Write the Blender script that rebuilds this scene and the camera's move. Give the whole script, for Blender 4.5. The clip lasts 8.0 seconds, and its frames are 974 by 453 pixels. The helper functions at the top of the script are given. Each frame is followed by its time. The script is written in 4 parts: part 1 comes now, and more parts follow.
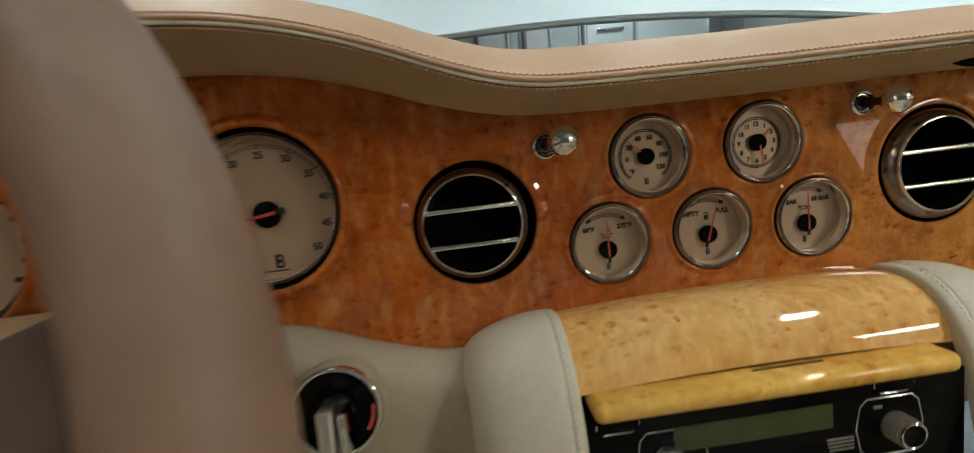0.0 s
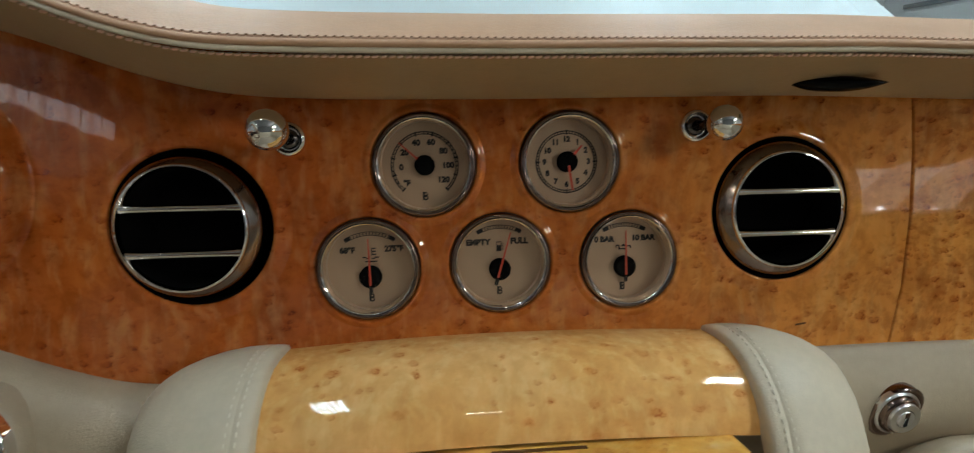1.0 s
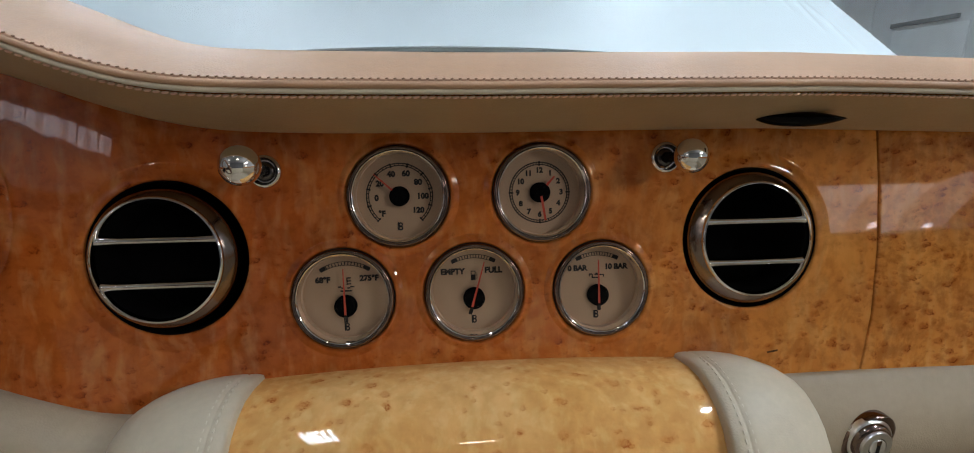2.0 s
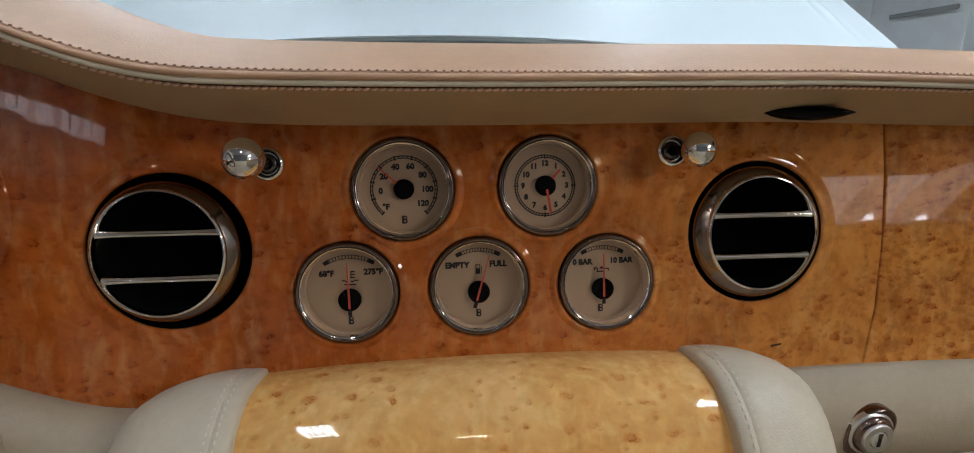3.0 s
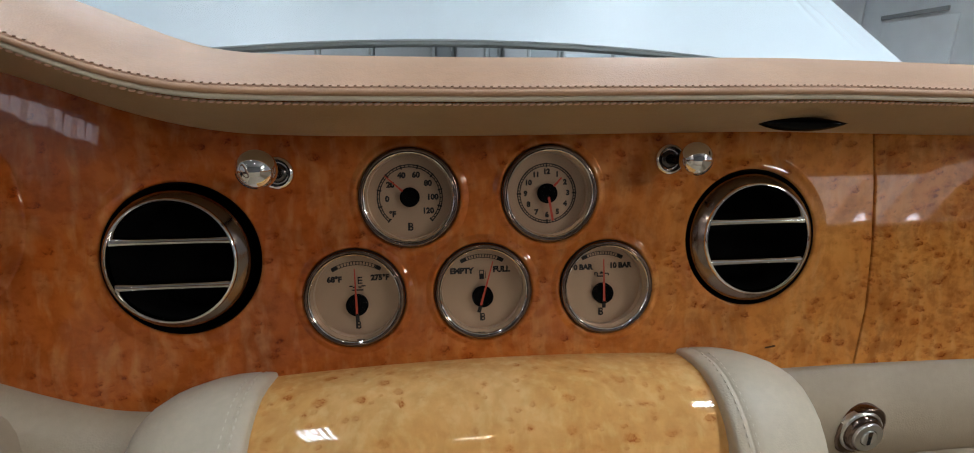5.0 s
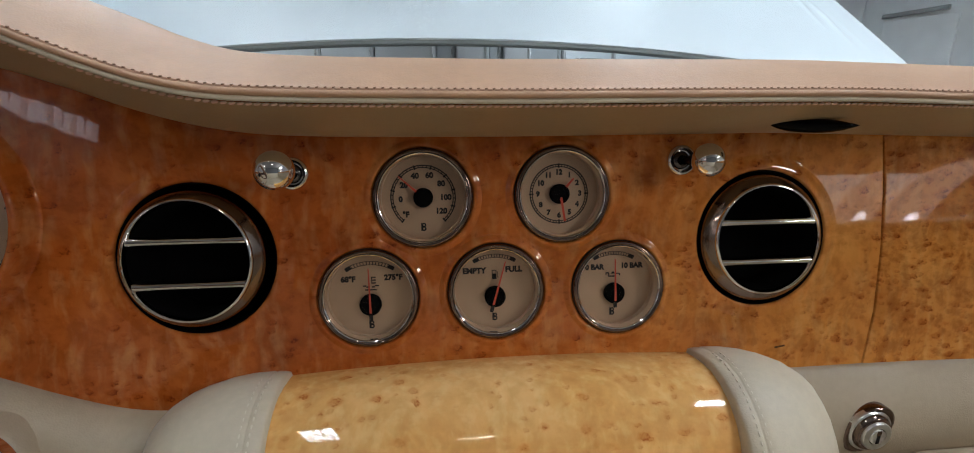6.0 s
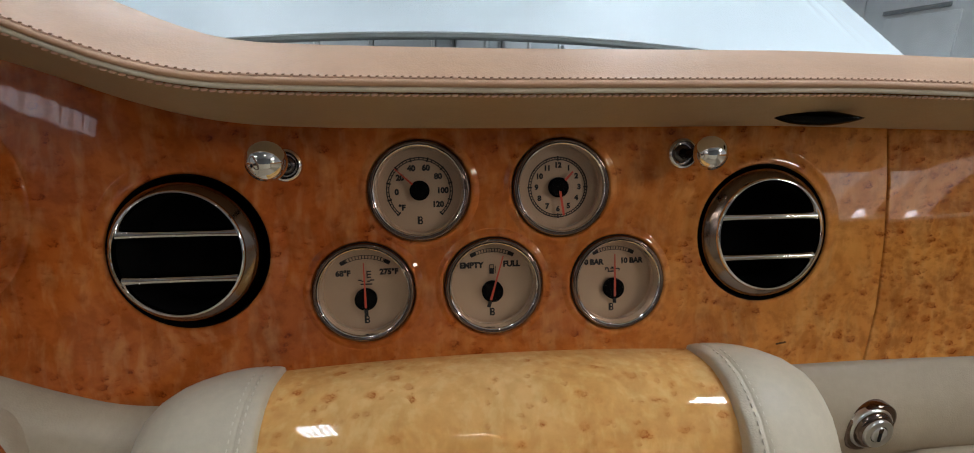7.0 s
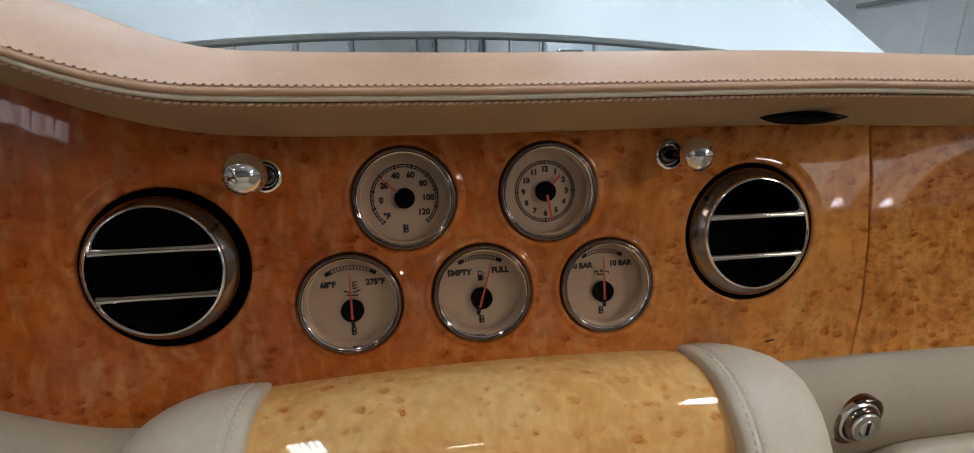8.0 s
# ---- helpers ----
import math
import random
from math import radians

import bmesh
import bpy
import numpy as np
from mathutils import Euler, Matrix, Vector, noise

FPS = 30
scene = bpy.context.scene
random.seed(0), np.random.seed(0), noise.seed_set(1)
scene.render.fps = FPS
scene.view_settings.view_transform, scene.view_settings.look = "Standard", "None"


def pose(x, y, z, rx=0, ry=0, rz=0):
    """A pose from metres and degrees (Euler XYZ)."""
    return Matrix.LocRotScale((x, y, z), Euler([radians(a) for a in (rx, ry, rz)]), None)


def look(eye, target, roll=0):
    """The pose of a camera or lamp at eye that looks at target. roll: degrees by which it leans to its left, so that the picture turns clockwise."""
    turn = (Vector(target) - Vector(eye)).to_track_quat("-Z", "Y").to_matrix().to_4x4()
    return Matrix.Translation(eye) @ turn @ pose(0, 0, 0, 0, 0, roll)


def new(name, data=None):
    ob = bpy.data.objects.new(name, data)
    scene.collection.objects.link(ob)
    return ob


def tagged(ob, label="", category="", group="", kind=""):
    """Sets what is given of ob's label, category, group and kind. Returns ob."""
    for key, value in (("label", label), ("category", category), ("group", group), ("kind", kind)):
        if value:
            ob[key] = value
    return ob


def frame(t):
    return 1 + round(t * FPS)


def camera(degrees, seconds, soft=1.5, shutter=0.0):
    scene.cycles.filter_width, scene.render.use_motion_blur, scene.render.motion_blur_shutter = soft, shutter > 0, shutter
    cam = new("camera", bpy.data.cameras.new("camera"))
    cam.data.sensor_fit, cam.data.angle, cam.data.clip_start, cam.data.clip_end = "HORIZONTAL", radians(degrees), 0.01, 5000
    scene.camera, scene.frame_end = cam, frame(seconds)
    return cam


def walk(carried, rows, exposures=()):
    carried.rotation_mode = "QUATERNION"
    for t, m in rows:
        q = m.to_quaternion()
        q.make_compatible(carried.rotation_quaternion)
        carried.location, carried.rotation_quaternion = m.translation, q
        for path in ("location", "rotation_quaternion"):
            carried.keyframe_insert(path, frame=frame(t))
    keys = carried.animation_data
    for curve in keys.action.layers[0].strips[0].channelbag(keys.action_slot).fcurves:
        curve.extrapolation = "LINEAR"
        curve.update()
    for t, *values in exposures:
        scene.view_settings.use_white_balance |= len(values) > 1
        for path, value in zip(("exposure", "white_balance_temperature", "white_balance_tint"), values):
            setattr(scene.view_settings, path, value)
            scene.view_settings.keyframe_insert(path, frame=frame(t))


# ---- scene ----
cam = camera(89.62, 8.0, soft=1.0, shutter=0.3)
PATH = [
    (0, (-0.1644, -0.3035, 1.1215), (-0.1080, 0.6491, 0.8225), -6.19),
    (0.1, (-0.1521, -0.2861, 1.1214), (-0.0812, 0.6640, 0.8177), -5.47),
    (0.2, (-0.1386, -0.2774, 1.1187), (-0.0624, 0.6735, 0.8186), -4.58),
    (0.3, (-0.1259, -0.2718, 1.1128), (-0.0420, 0.6823, 0.8253), -3.31),
    (0.5, (-0.0925, -0.2637, 1.1104), (-0.0119, 0.6910, 0.8240), -1.29),
    (0.8, (-0.0504, -0.2518, 1.1017), (0.0363, 0.7021, 0.8143), -0.37),
    (1, (-0.0280, -0.2529, 1.0978), (0.0533, 0.7056, 0.8247), -0.38),
    (1.2, (-0.0168, -0.2495, 1.0973), (0.0708, 0.7075, 0.8492), -0.55),
    (1.5, (-0.0080, -0.2510, 1.1052), (0.0739, 0.7099, 0.8405), -0.69),
    (1.7, (-0.0109, -0.2561, 1.1067), (0.0727, 0.7075, 0.8648), -0.56),
    (3, (-0.0201, -0.2528, 1.1080), (0.0745, 0.7070, 0.8435), -0.09),
    (3.5, (-0.0207, -0.2548, 1.1112), (0.0783, 0.7038, 0.8442), -0.02),
    (4, (-0.0223, -0.2555, 1.1125), (0.0806, 0.7026, 0.8453), 0.03),
    (4.5, (-0.0224, -0.2576, 1.1131), (0.0810, 0.7011, 0.8479), -0.06),
    (6, (-0.0327, -0.2588, 1.1156), (0.0727, 0.6982, 0.8455), 0.05),
    (6.5, (-0.0324, -0.2589, 1.1157), (0.0720, 0.6979, 0.8443), 0.12),
    (7, (-0.0314, -0.2548, 1.1129), (0.0756, 0.7001, 0.8359), 0.28),
    (7.5, (-0.0311, -0.2531, 1.1136), (0.0857, 0.7000, 0.8343), 0.44),
    (8, (-0.0316, -0.2494, 1.1167), (0.1041, 0.6999, 0.8332), -0.67),
]
walk(cam, [(t, look(eye, target, roll)) for t, eye, target, roll in PATH], exposures=[(0.0, 0.22, 6600, 1), (0.2, 0.22, 6500, -7), (0.5, 0.20, 6250, -5), (0.8, 0.17, 6150, -1), (1.1, 0.16, 6100, 2), (1.5, 0.16, 6100, 9), (8.0, 0.16, 6200, 11)])

# ---------------------------------------------------------------- world and lights
world = bpy.data.worlds.new("world")
scene.world = world
world.use_nodes = True
world.node_tree.nodes["Background"].inputs[0].default_value = (0.75, 0.85, 1.0, 1)
world.node_tree.nodes["Background"].inputs[1].default_value = 0.4


def strip_lamp(x, y, z, sx, sy, power, colour=(0.90, 0.96, 1.0)):
    d = bpy.data.lights.new("garage_area_lamp", "AREA")
    d.shape, d.size, d.size_y, d.energy, d.color = "RECTANGLE", sx, sy, power, colour
    ob = new("garage_area_lamp", d)
    ob.matrix_world = pose(x, y, z)
    return ob


# x, y, width, length, power: louvred ceiling fittings over the open car and before it
WARM, COOL = (1.0, 0.86, 0.70), (0.86, 0.94, 1.0)
# Only the first three follow highlights; the other five are added, unseen fill.
LAMPS = [(-0.69, -0.86, 0.17, 0.66, 9, COOL), (1.39, -0.52, 0.22, 0.30, 72, COOL), (0.13, -2.1, 0.24, 0.09, 3, WARM), (-1.3, 2.5, 0.16, 0.60, 45, COOL), (1.3, 2.5, 0.16, 0.60, 60, COOL),
         (-0.75, 0.60, 0.16, 0.50, 17, COOL), (0.80, 0.60, 0.16, 0.50, 16, COOL), (-2.2, -2.4, 0.60, 0.14, 34, WARM)]
CEIL = 3.0
for lx, ly, sx, sy, pw, tone in LAMPS:
    strip_lamp(lx, ly, CEIL - 0.09, sx, sy, pw, tone)
# Unseen area lamp added at the right, for the lid's highlight and side light.
side_lamp = strip_lamp(0, 0, 0, 1.05, 0.24, 26, (1.0, 0.92, 0.84))
side_lamp.matrix_world = pose(2.60, -2.45, 2.24) @ pose(0, 0, 0, 0, 90, 0) @ pose(0, 0, 0, 0, 0, 90)


# ---------------------------------------------------------------- materials
def mat(name):
    m = bpy.data.materials.new(name)
    m.use_nodes = True
    nt = m.node_tree
    return m, nt, nt.nodes["Principled BSDF"]


def node(nt, kind, **props):
    n = nt.nodes.new(kind)
    for k, v in props.items():
        n.inputs[k].default_value = v
    return n


def ramp(nt, fac, stops, smooth=False):
    r = nt.nodes.new("ShaderNodeValToRGB")
    if smooth:
        r.color_ramp.interpolation = "EASE"
    els = r.color_ramp.elements
    while len(els) < len(stops):
        els.new(0.5)
    for e, (p, c) in zip(els, stops):
        e.position, e.color = p, (*c, 1) if len(c) == 3 else c
    nt.links.new(fac, r.inputs[0])
    return r.outputs[0]


def mixc(nt, fac, a, b, mode="MIX"):
    m = nt.nodes.new("ShaderNodeMix")
    m.data_type, m.blend_type = "RGBA", mode
    for sock, v in ((m.inputs[0], fac), (m.inputs[6], a), (m.inputs[7], b)):
        if hasattr(v, "is_linked"):
            nt.links.new(v, sock)
        else:
            sock.default_value = v if isinstance(v, float) else (*v, 1)
    return m.outputs[2]


def coords(nt, scale=(1, 1, 1), offset=(0, 0, 0)):
    tc = nt.nodes.new("ShaderNodeTexCoord")
    mp = nt.nodes.new("ShaderNodeMapping")
    mp.inputs["Scale"].default_value = scale
    mp.inputs["Location"].default_value = offset
    nt.links.new(tc.outputs["Object"], mp.inputs["Vector"])
    return mp.outputs[0]


def plain(name, colour, rough=0.5, metal=0.0, coat=0.0, grain=0.0, grain_scale=400, vary=0.06, spec=0.5):
    """A simple surface with slight variation of tone and gloss and a fine relief."""
    m, nt, b = mat(name)
    v = coords(nt)
    big = node(nt, "ShaderNodeTexNoise", Scale=grain_scale * 0.03, Detail=4.0)
    nt.links.new(v, big.inputs["Vector"])
    lo = tuple(c * (1 - vary) for c in colour)
    hi = tuple(min(1, c * (1 + vary)) for c in colour)
    nt.links.new(ramp(nt, big.outputs[0], [(0.3, lo), (0.7, hi)]), b.inputs["Base Color"])
    r = node(nt, "ShaderNodeMapRange")
    nt.links.new(big.outputs[0], r.inputs[0])
    r.inputs[3].default_value, r.inputs[4].default_value = rough * 0.88, min(1, rough * 1.12)
    nt.links.new(r.outputs[0], b.inputs["Roughness"])
    b.inputs["Metallic"].default_value = metal
    b.inputs["Coat Weight"].default_value = coat
    b.inputs["Specular IOR Level"].default_value = spec
    b.inputs["Coat Roughness"].default_value = 0.03
    if grain:
        fine = node(nt, "ShaderNodeTexNoise", Scale=float(grain_scale), Detail=3.0)
        nt.links.new(v, fine.inputs["Vector"])
        bp = node(nt, "ShaderNodeBump", Strength=grain, Distance=0.0004)
        nt.links.new(fine.outputs[0], bp.inputs["Height"])
        nt.links.new(bp.outputs[0], b.inputs["Normal"])
    return m


def leather(name, colour, rough=0.42, relief=1.0):
    m, nt, b = mat(name)
    v = coords(nt)
    big = node(nt, "ShaderNodeTexNoise", Scale=14.0, Detail=5.0, Roughness=0.6)
    nt.links.new(v, big.inputs["Vector"])
    lo = tuple(c * f for c, f in zip(colour, (0.90, 0.89, 0.87)))
    hi = tuple(min(1, c * f) for c, f in zip(colour, (1.06, 1.06, 1.05)))
    tone = ramp(nt, big.outputs[0], [(0.3, lo), (0.7, hi)])
    fine = node(nt, "ShaderNodeTexVoronoi", Scale=1100.0)
    nt.links.new(v, fine.inputs["Vector"])
    mott = node(nt, "ShaderNodeTexNoise", Scale=260.0, Detail=3.0)
    nt.links.new(v, mott.inputs["Vector"])
    tone = mixc(nt, 0.10, tone, ramp(nt, mott.outputs[0], [(0.35, (0.5, 0.5, 0.5)), (0.65, (1, 1, 1))]), "MULTIPLY")
    nt.links.new(tone, b.inputs["Base Color"])
    r = node(nt, "ShaderNodeMapRange")
    nt.links.new(mott.outputs[0], r.inputs[0])
    r.inputs[3].default_value, r.inputs[4].default_value = rough - 0.06, rough + 0.1
    nt.links.new(r.outputs[0], b.inputs["Roughness"])
    b.inputs["Specular IOR Level"].default_value = 0.4
    bp = node(nt, "ShaderNodeBump", Strength=0.25 * relief, Distance=0.00035)
    nt.links.new(fine.outputs["Distance"], bp.inputs["Height"])
    bp2 = node(nt, "ShaderNodeBump", Strength=0.22 * relief, Distance=0.0015)
    wr = node(nt, "ShaderNodeTexNoise", Scale=70.0, Detail=4.0)
    nt.links.new(v, wr.inputs["Vector"])
    nt.links.new(wr.outputs[0], bp2.inputs["Height"])
    nt.links.new(bp.outputs[0], bp2.inputs["Normal"])
    nt.links.new(bp2.outputs[0], b.inputs["Normal"])
    return m


def burl(name, tones, eye, size, keep, mottle=0.35, gold=None, offset=(0, 0, 0), shimmer=0.16):
    """Lacquered burr veneer: clouds of tone, soft streaks, and small broken eyes.
    tones: dark, middle, light; gold: the paler tones towards which the leaf turns along x; size: cells of eyes a metre."""
    m, nt, b = mat(name)
    v = coords(nt, offset=offset)

    def noise(vec, scale, detail=3.0, rough=0.5, stretch=None):
        if stretch:
            mp = nt.nodes.new("ShaderNodeMapping")
            mp.inputs["Scale"].default_value = stretch
            nt.links.new(vec, mp.inputs["Vector"])
            vec = mp.outputs[0]
        n = node(nt, "ShaderNodeTexNoise", Scale=float(scale), Detail=detail, Roughness=rough)
        nt.links.new(vec, n.inputs["Vector"])
        return n

    def maths(op, x, y=0.0, z=0.0, clamp=False):
        n = nt.nodes.new("ShaderNodeMath")
        n.operation, n.use_clamp = op, clamp
        for sock, val in zip(n.inputs, (x, y, z)):
            if hasattr(val, "is_linked"):
                nt.links.new(val, sock)
            else:
                sock.default_value = val
        return n.outputs[0]

    def vecs(op, x, y, z=None):
        n = nt.nodes.new("ShaderNodeVectorMath")
        n.operation = op
        for sock, val in zip(n.inputs, (x, y, z)):
            if val is None:
                continue
            if hasattr(val, "is_linked"):
                nt.links.new(val, sock)
            else:
                sock.default_value = val
        return n

    vv = vecs("MULTIPLY_ADD", noise(v, 22).outputs["Color"], (0.016, 0.016, 0.016), v).outputs[0]
    cloud = noise(vv, 15, 6.0, 0.62).outputs[0]
    tone = ramp(nt, cloud, list(zip((0.30, 0.5, 0.70), tones)))
    if gold:
        sep = nt.nodes.new("ShaderNodeSeparateXYZ")
        nt.links.new(v, sep.inputs[0])
        along = maths("MULTIPLY_ADD", noise(vv, 9, 4.0).outputs[0], 0.16, sep.outputs[0])
        along = ramp(nt, maths("MULTIPLY_ADD", along, 1.0, 0.5), [(0.47, (0, 0, 0)), (0.62, (0.30, 0.30, 0.30)), (0.78, (1, 1, 1))])
        tone = mixc(nt, along, tone, ramp(nt, cloud, list(zip((0.30, 0.5, 0.70), gold))))
    # upright pale ripples and short soft streaks
    fig = noise(vv, 1, 4.0, 0.55, (95, 95, 16)).outputs[0]
    tone = mixc(nt, 0.30, tone, ramp(nt, fig, [(0.36, (0.70, 0.60, 0.46)), (0.62, (1, 1, 1))]), "MULTIPLY")
    pale = noise(vv, 1, 3.0, 0.5, (160, 160, 45)).outputs[0]
    tone = mixc(nt, shimmer, tone, ramp(nt, pale, [(0.48, (0, 0, 0)), (0.70, (0.85, 0.56, 0.24))]), "SCREEN")
    mid = noise(vv, 120, 5.0, 0.6).outputs[0]
    tone = mixc(nt, mottle, tone, ramp(nt, mid, [(0.38, (0.55, 0.40, 0.26)), (0.56, (1, 1, 1))]), "MULTIPLY")
    # eyes: broken rings, darker along one side, each in an orange halo, in loose clusters
    rv = vecs("MULTIPLY_ADD", noise(v, 520).outputs["Color"], (0.0022, 0.0022, 0.0022), vv).outputs[0]
    cm = ramp(nt, noise(vv, 26, 3.0).outputs[0], [(0.40, (0.12, 0.12, 0.12)), (0.54, (1, 1, 1))])
    if gold:
        cm = maths("MULTIPLY", cm, maths("MULTIPLY_ADD", along, 0.2, 0.85))
    broken = ramp(nt, noise(v, 900, 2.0).outputs[0], [(0.40, (0.25, 0.25, 0.25)), (0.56, (1, 1, 1))])
    for scale, share, strength in ((size, keep, 1.0), (size * 1.8, keep * 0.8, 0.5)):
        at = vecs("MULTIPLY", rv, (scale * 0.82, scale, scale * 1.40)).outputs[0]
        vor = node(nt, "ShaderNodeTexVoronoi", Scale=1.0, Randomness=1.0)
        nt.links.new(at, vor.inputs["Vector"])
        away = vecs("SUBTRACT", at, vor.outputs["Position"]).outputs[0]
        side = vecs("DOT_PRODUCT", away, (0.75, 0.0, -0.65)).outputs["Value"]
        side = ramp(nt, maths("ADD", side, 0.5), [(0.40, (0.25, 0.25, 0.25)), (0.58, (1, 1, 1))])
        ring = ramp(nt, vor.outputs["Distance"], [(0.05, (0.45, 0.45, 0.45)), (0.16, (0.50, 0.50, 0.50)), (0.24, (1, 1, 1)), (0.33, (0, 0, 0))])
        halo = ramp(nt, vor.outputs["Distance"], [(0.20, (1, 1, 1)), (0.52, (0, 0, 0))], True)
        sel = nt.nodes.new("ShaderNodeSeparateColor")
        nt.links.new(vor.outputs["Color"], sel.inputs[0])
        chosen = maths("MULTIPLY", ramp(nt, sel.outputs[0], [(1 - keep * 1.15, (0, 0, 0)), (1 - keep * 0.85, (1, 1, 1))]), cm)
        dark = maths("MULTIPLY", maths("MULTIPLY", ring, side), maths("MULTIPLY", broken, chosen))
        tone = mixc(nt, maths("MULTIPLY", maths("MULTIPLY", halo, chosen), 0.60 * strength), tone, (0.82, 0.56, 0.32), "MULTIPLY")
        tone = mixc(nt, maths("MULTIPLY", dark, strength), tone, eye, "MULTIPLY")
    nt.links.new(tone, b.inputs["Base Color"])
    b.inputs["Roughness"].default_value = 0.42
    b.inputs["Specular IOR Level"].default_value = 0.0
    b.inputs["Coat Weight"].default_value = 1.0
    b.inputs["Coat Roughness"].default_value = 0.015
    b.inputs["Coat IOR"].default_value = 1.45
    bp = node(nt, "ShaderNodeBump", Strength=0.05, Distance=0.002)
    nt.links.new(noise(v, 9, 1.0).outputs[0], bp.inputs["Height"])
    nt.links.new(bp.outputs[0], b.inputs["Coat Normal"])
    return m


def clear(name, tint=(1, 1, 1), ior=1.45, rough=0.01):
    """Thin clear glass: seen straight through, with a gloss that grows at a slant."""
    m = bpy.data.materials.new(name)
    m.use_nodes = True
    nt = m.node_tree
    nt.nodes.clear()
    out = nt.nodes.new("ShaderNodeOutputMaterial")
    tr = nt.nodes.new("ShaderNodeBsdfTransparent")
    tr.inputs[0].default_value = (*tint, 1)
    gl = nt.nodes.new("ShaderNodeBsdfGlossy")
    gl.inputs["Roughness"].default_value = rough
    fr = nt.nodes.new("ShaderNodeFresnel")
    fr.inputs[0].default_value = ior
    mx = nt.nodes.new("ShaderNodeMixShader")
    nt.links.new(fr.outputs[0], mx.inputs[0])
    nt.links.new(tr.outputs[0], mx.inputs[1])
    nt.links.new(gl.outputs[0], mx.inputs[2])
    nt.links.new(mx.outputs[0], out.inputs[0])
    return m


def glowing(name, colour, strength):
    m, nt, b = mat(name)
    b.inputs["Base Color"].default_value = (*colour, 1)
    b.inputs["Emission Color"].default_value = (*colour, 1)
    b.inputs["Emission Strength"].default_value = strength
    return m


RUST = ((0.34, 0.078, 0.012), (0.48, 0.120, 0.019), (0.57, 0.165, 0.028))
GOLD = ((0.50, 0.185, 0.032), (0.72, 0.284, 0.056), (0.84, 0.384, 0.096))
PALE = ((0.64, 0.315, 0.088), (0.78, 0.418, 0.132), (0.86, 0.520, 0.205))
YELLOW = ((0.68, 0.340, 0.060), (0.80, 0.450, 0.092), (0.88, 0.55, 0.145))
BURL = burl("burr_veneer", RUST, (0.33, 0.19, 0.10), 112, 0.50, 0.36, GOLD)
BURL_R = burl("burr_veneer_lid", GOLD, (0.34, 0.20, 0.10), 124, 0.76, 0.55, offset=(3.1, 0, 1.7))
BURL_L = burl("burr_veneer_light", PALE, (0.62, 0.33, 0.17), 125, 0.30, 0.10, offset=(7.3, 0, 0.4), shimmer=0.30)
BURL_Y = burl("burr_veneer_strip", YELLOW, (0.55, 0.30, 0.15), 105, 0.3, 0.15, offset=(1.3, 0, 5.4))
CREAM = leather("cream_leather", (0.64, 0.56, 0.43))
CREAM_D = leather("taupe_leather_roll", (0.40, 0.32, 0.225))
COWL = leather("brown_beige_leather", (0.47, 0.285, 0.155))
SUEDE = leather("brown_suede", (0.10, 0.072, 0.048), 0.85)
# The rim's leather, darkened in colour for the shade on the spokes.
SPOKE = leather("shaded_spoke_leather", (0.085, 0.048, 0.033), 0.5)
BEIGE = leather("beige_leather", (0.46, 0.34, 0.20))
TAN = leather("tan_leather", (0.58, 0.36, 0.23), 0.5)
RIM_TAN = leather("rim_leather", (0.222, 0.128, 0.082), 0.5, 0.3)
PIPING = leather("piping_leather", (0.62, 0.56, 0.44), 0.4)
THREAD = plain("tan_thread", (0.64, 0.41, 0.28), 0.7, vary=0.12)
THREAD_D = plain("shadowed_thread", (0.30, 0.175, 0.105), 0.8, vary=0.15)
THREAD_P = plain("pale_thread", (0.86, 0.62, 0.52), 0.7, vary=0.12)
THREAD_C = plain("cream_thread", (0.74, 0.67, 0.54), 0.7, vary=0.12)
CHROME = plain("chrome", (0.80, 0.79, 0.78), 0.04, 1.0, vary=0.02)
NICKEL = plain("darkened_nickel", (0.215, 0.155, 0.13), 0.15, 1.0, grain=0.1, grain_scale=300)
DARK_METAL = plain("blackened_stem", (0.10, 0.09, 0.085), 0.15, 1.0)
SLOT_BROWN = plain("slot_shade_crack_brown", (0.11, 0.052, 0.018), 0.9, spec=0.05)
GREY_D = plain("mid_grey_panel", (0.42, 0.45, 0.46), 0.5, vary=0.05)
SLOT_GREY = plain("shadow_grey_slot", (0.26, 0.28, 0.285), 0.6, vary=0.05)
BARREL = plain("dark_polished_barrel", (0.24, 0.195, 0.17), 0.17, 1.0, grain=0.12, grain_scale=500)
SATIN = plain("satin_steel", (0.78, 0.77, 0.76), 0.28, 1.0, grain=0.1, grain_scale=600)
BLACK = plain("black_plastic", (0.008, 0.008, 0.009), 0.5, grain=0.15, spec=0.25)
VOID = plain("duct_black", (0.003, 0.003, 0.003), 0.95, spec=0.05)
GLOSS_BLACK = plain("gloss_black", (0.002, 0.002, 0.0025), 0.15, spec=0.10)
DIAL = plain("dial_silver", (0.58, 0.405, 0.272), 0.36, 0.45, grain=0.05, grain_scale=900, vary=0.05)
CUP = plain("dial_cup", (0.60, 0.44, 0.30), 0.4)
LAMP_WHITE = plain("lamp_white", (0.75, 0.77, 0.78), 0.6)
# Both tones glow in place of daylight coming through the slats.
BLIND = glowing("backlit_blind", (1.0, 0.88, 0.90), 2.2)
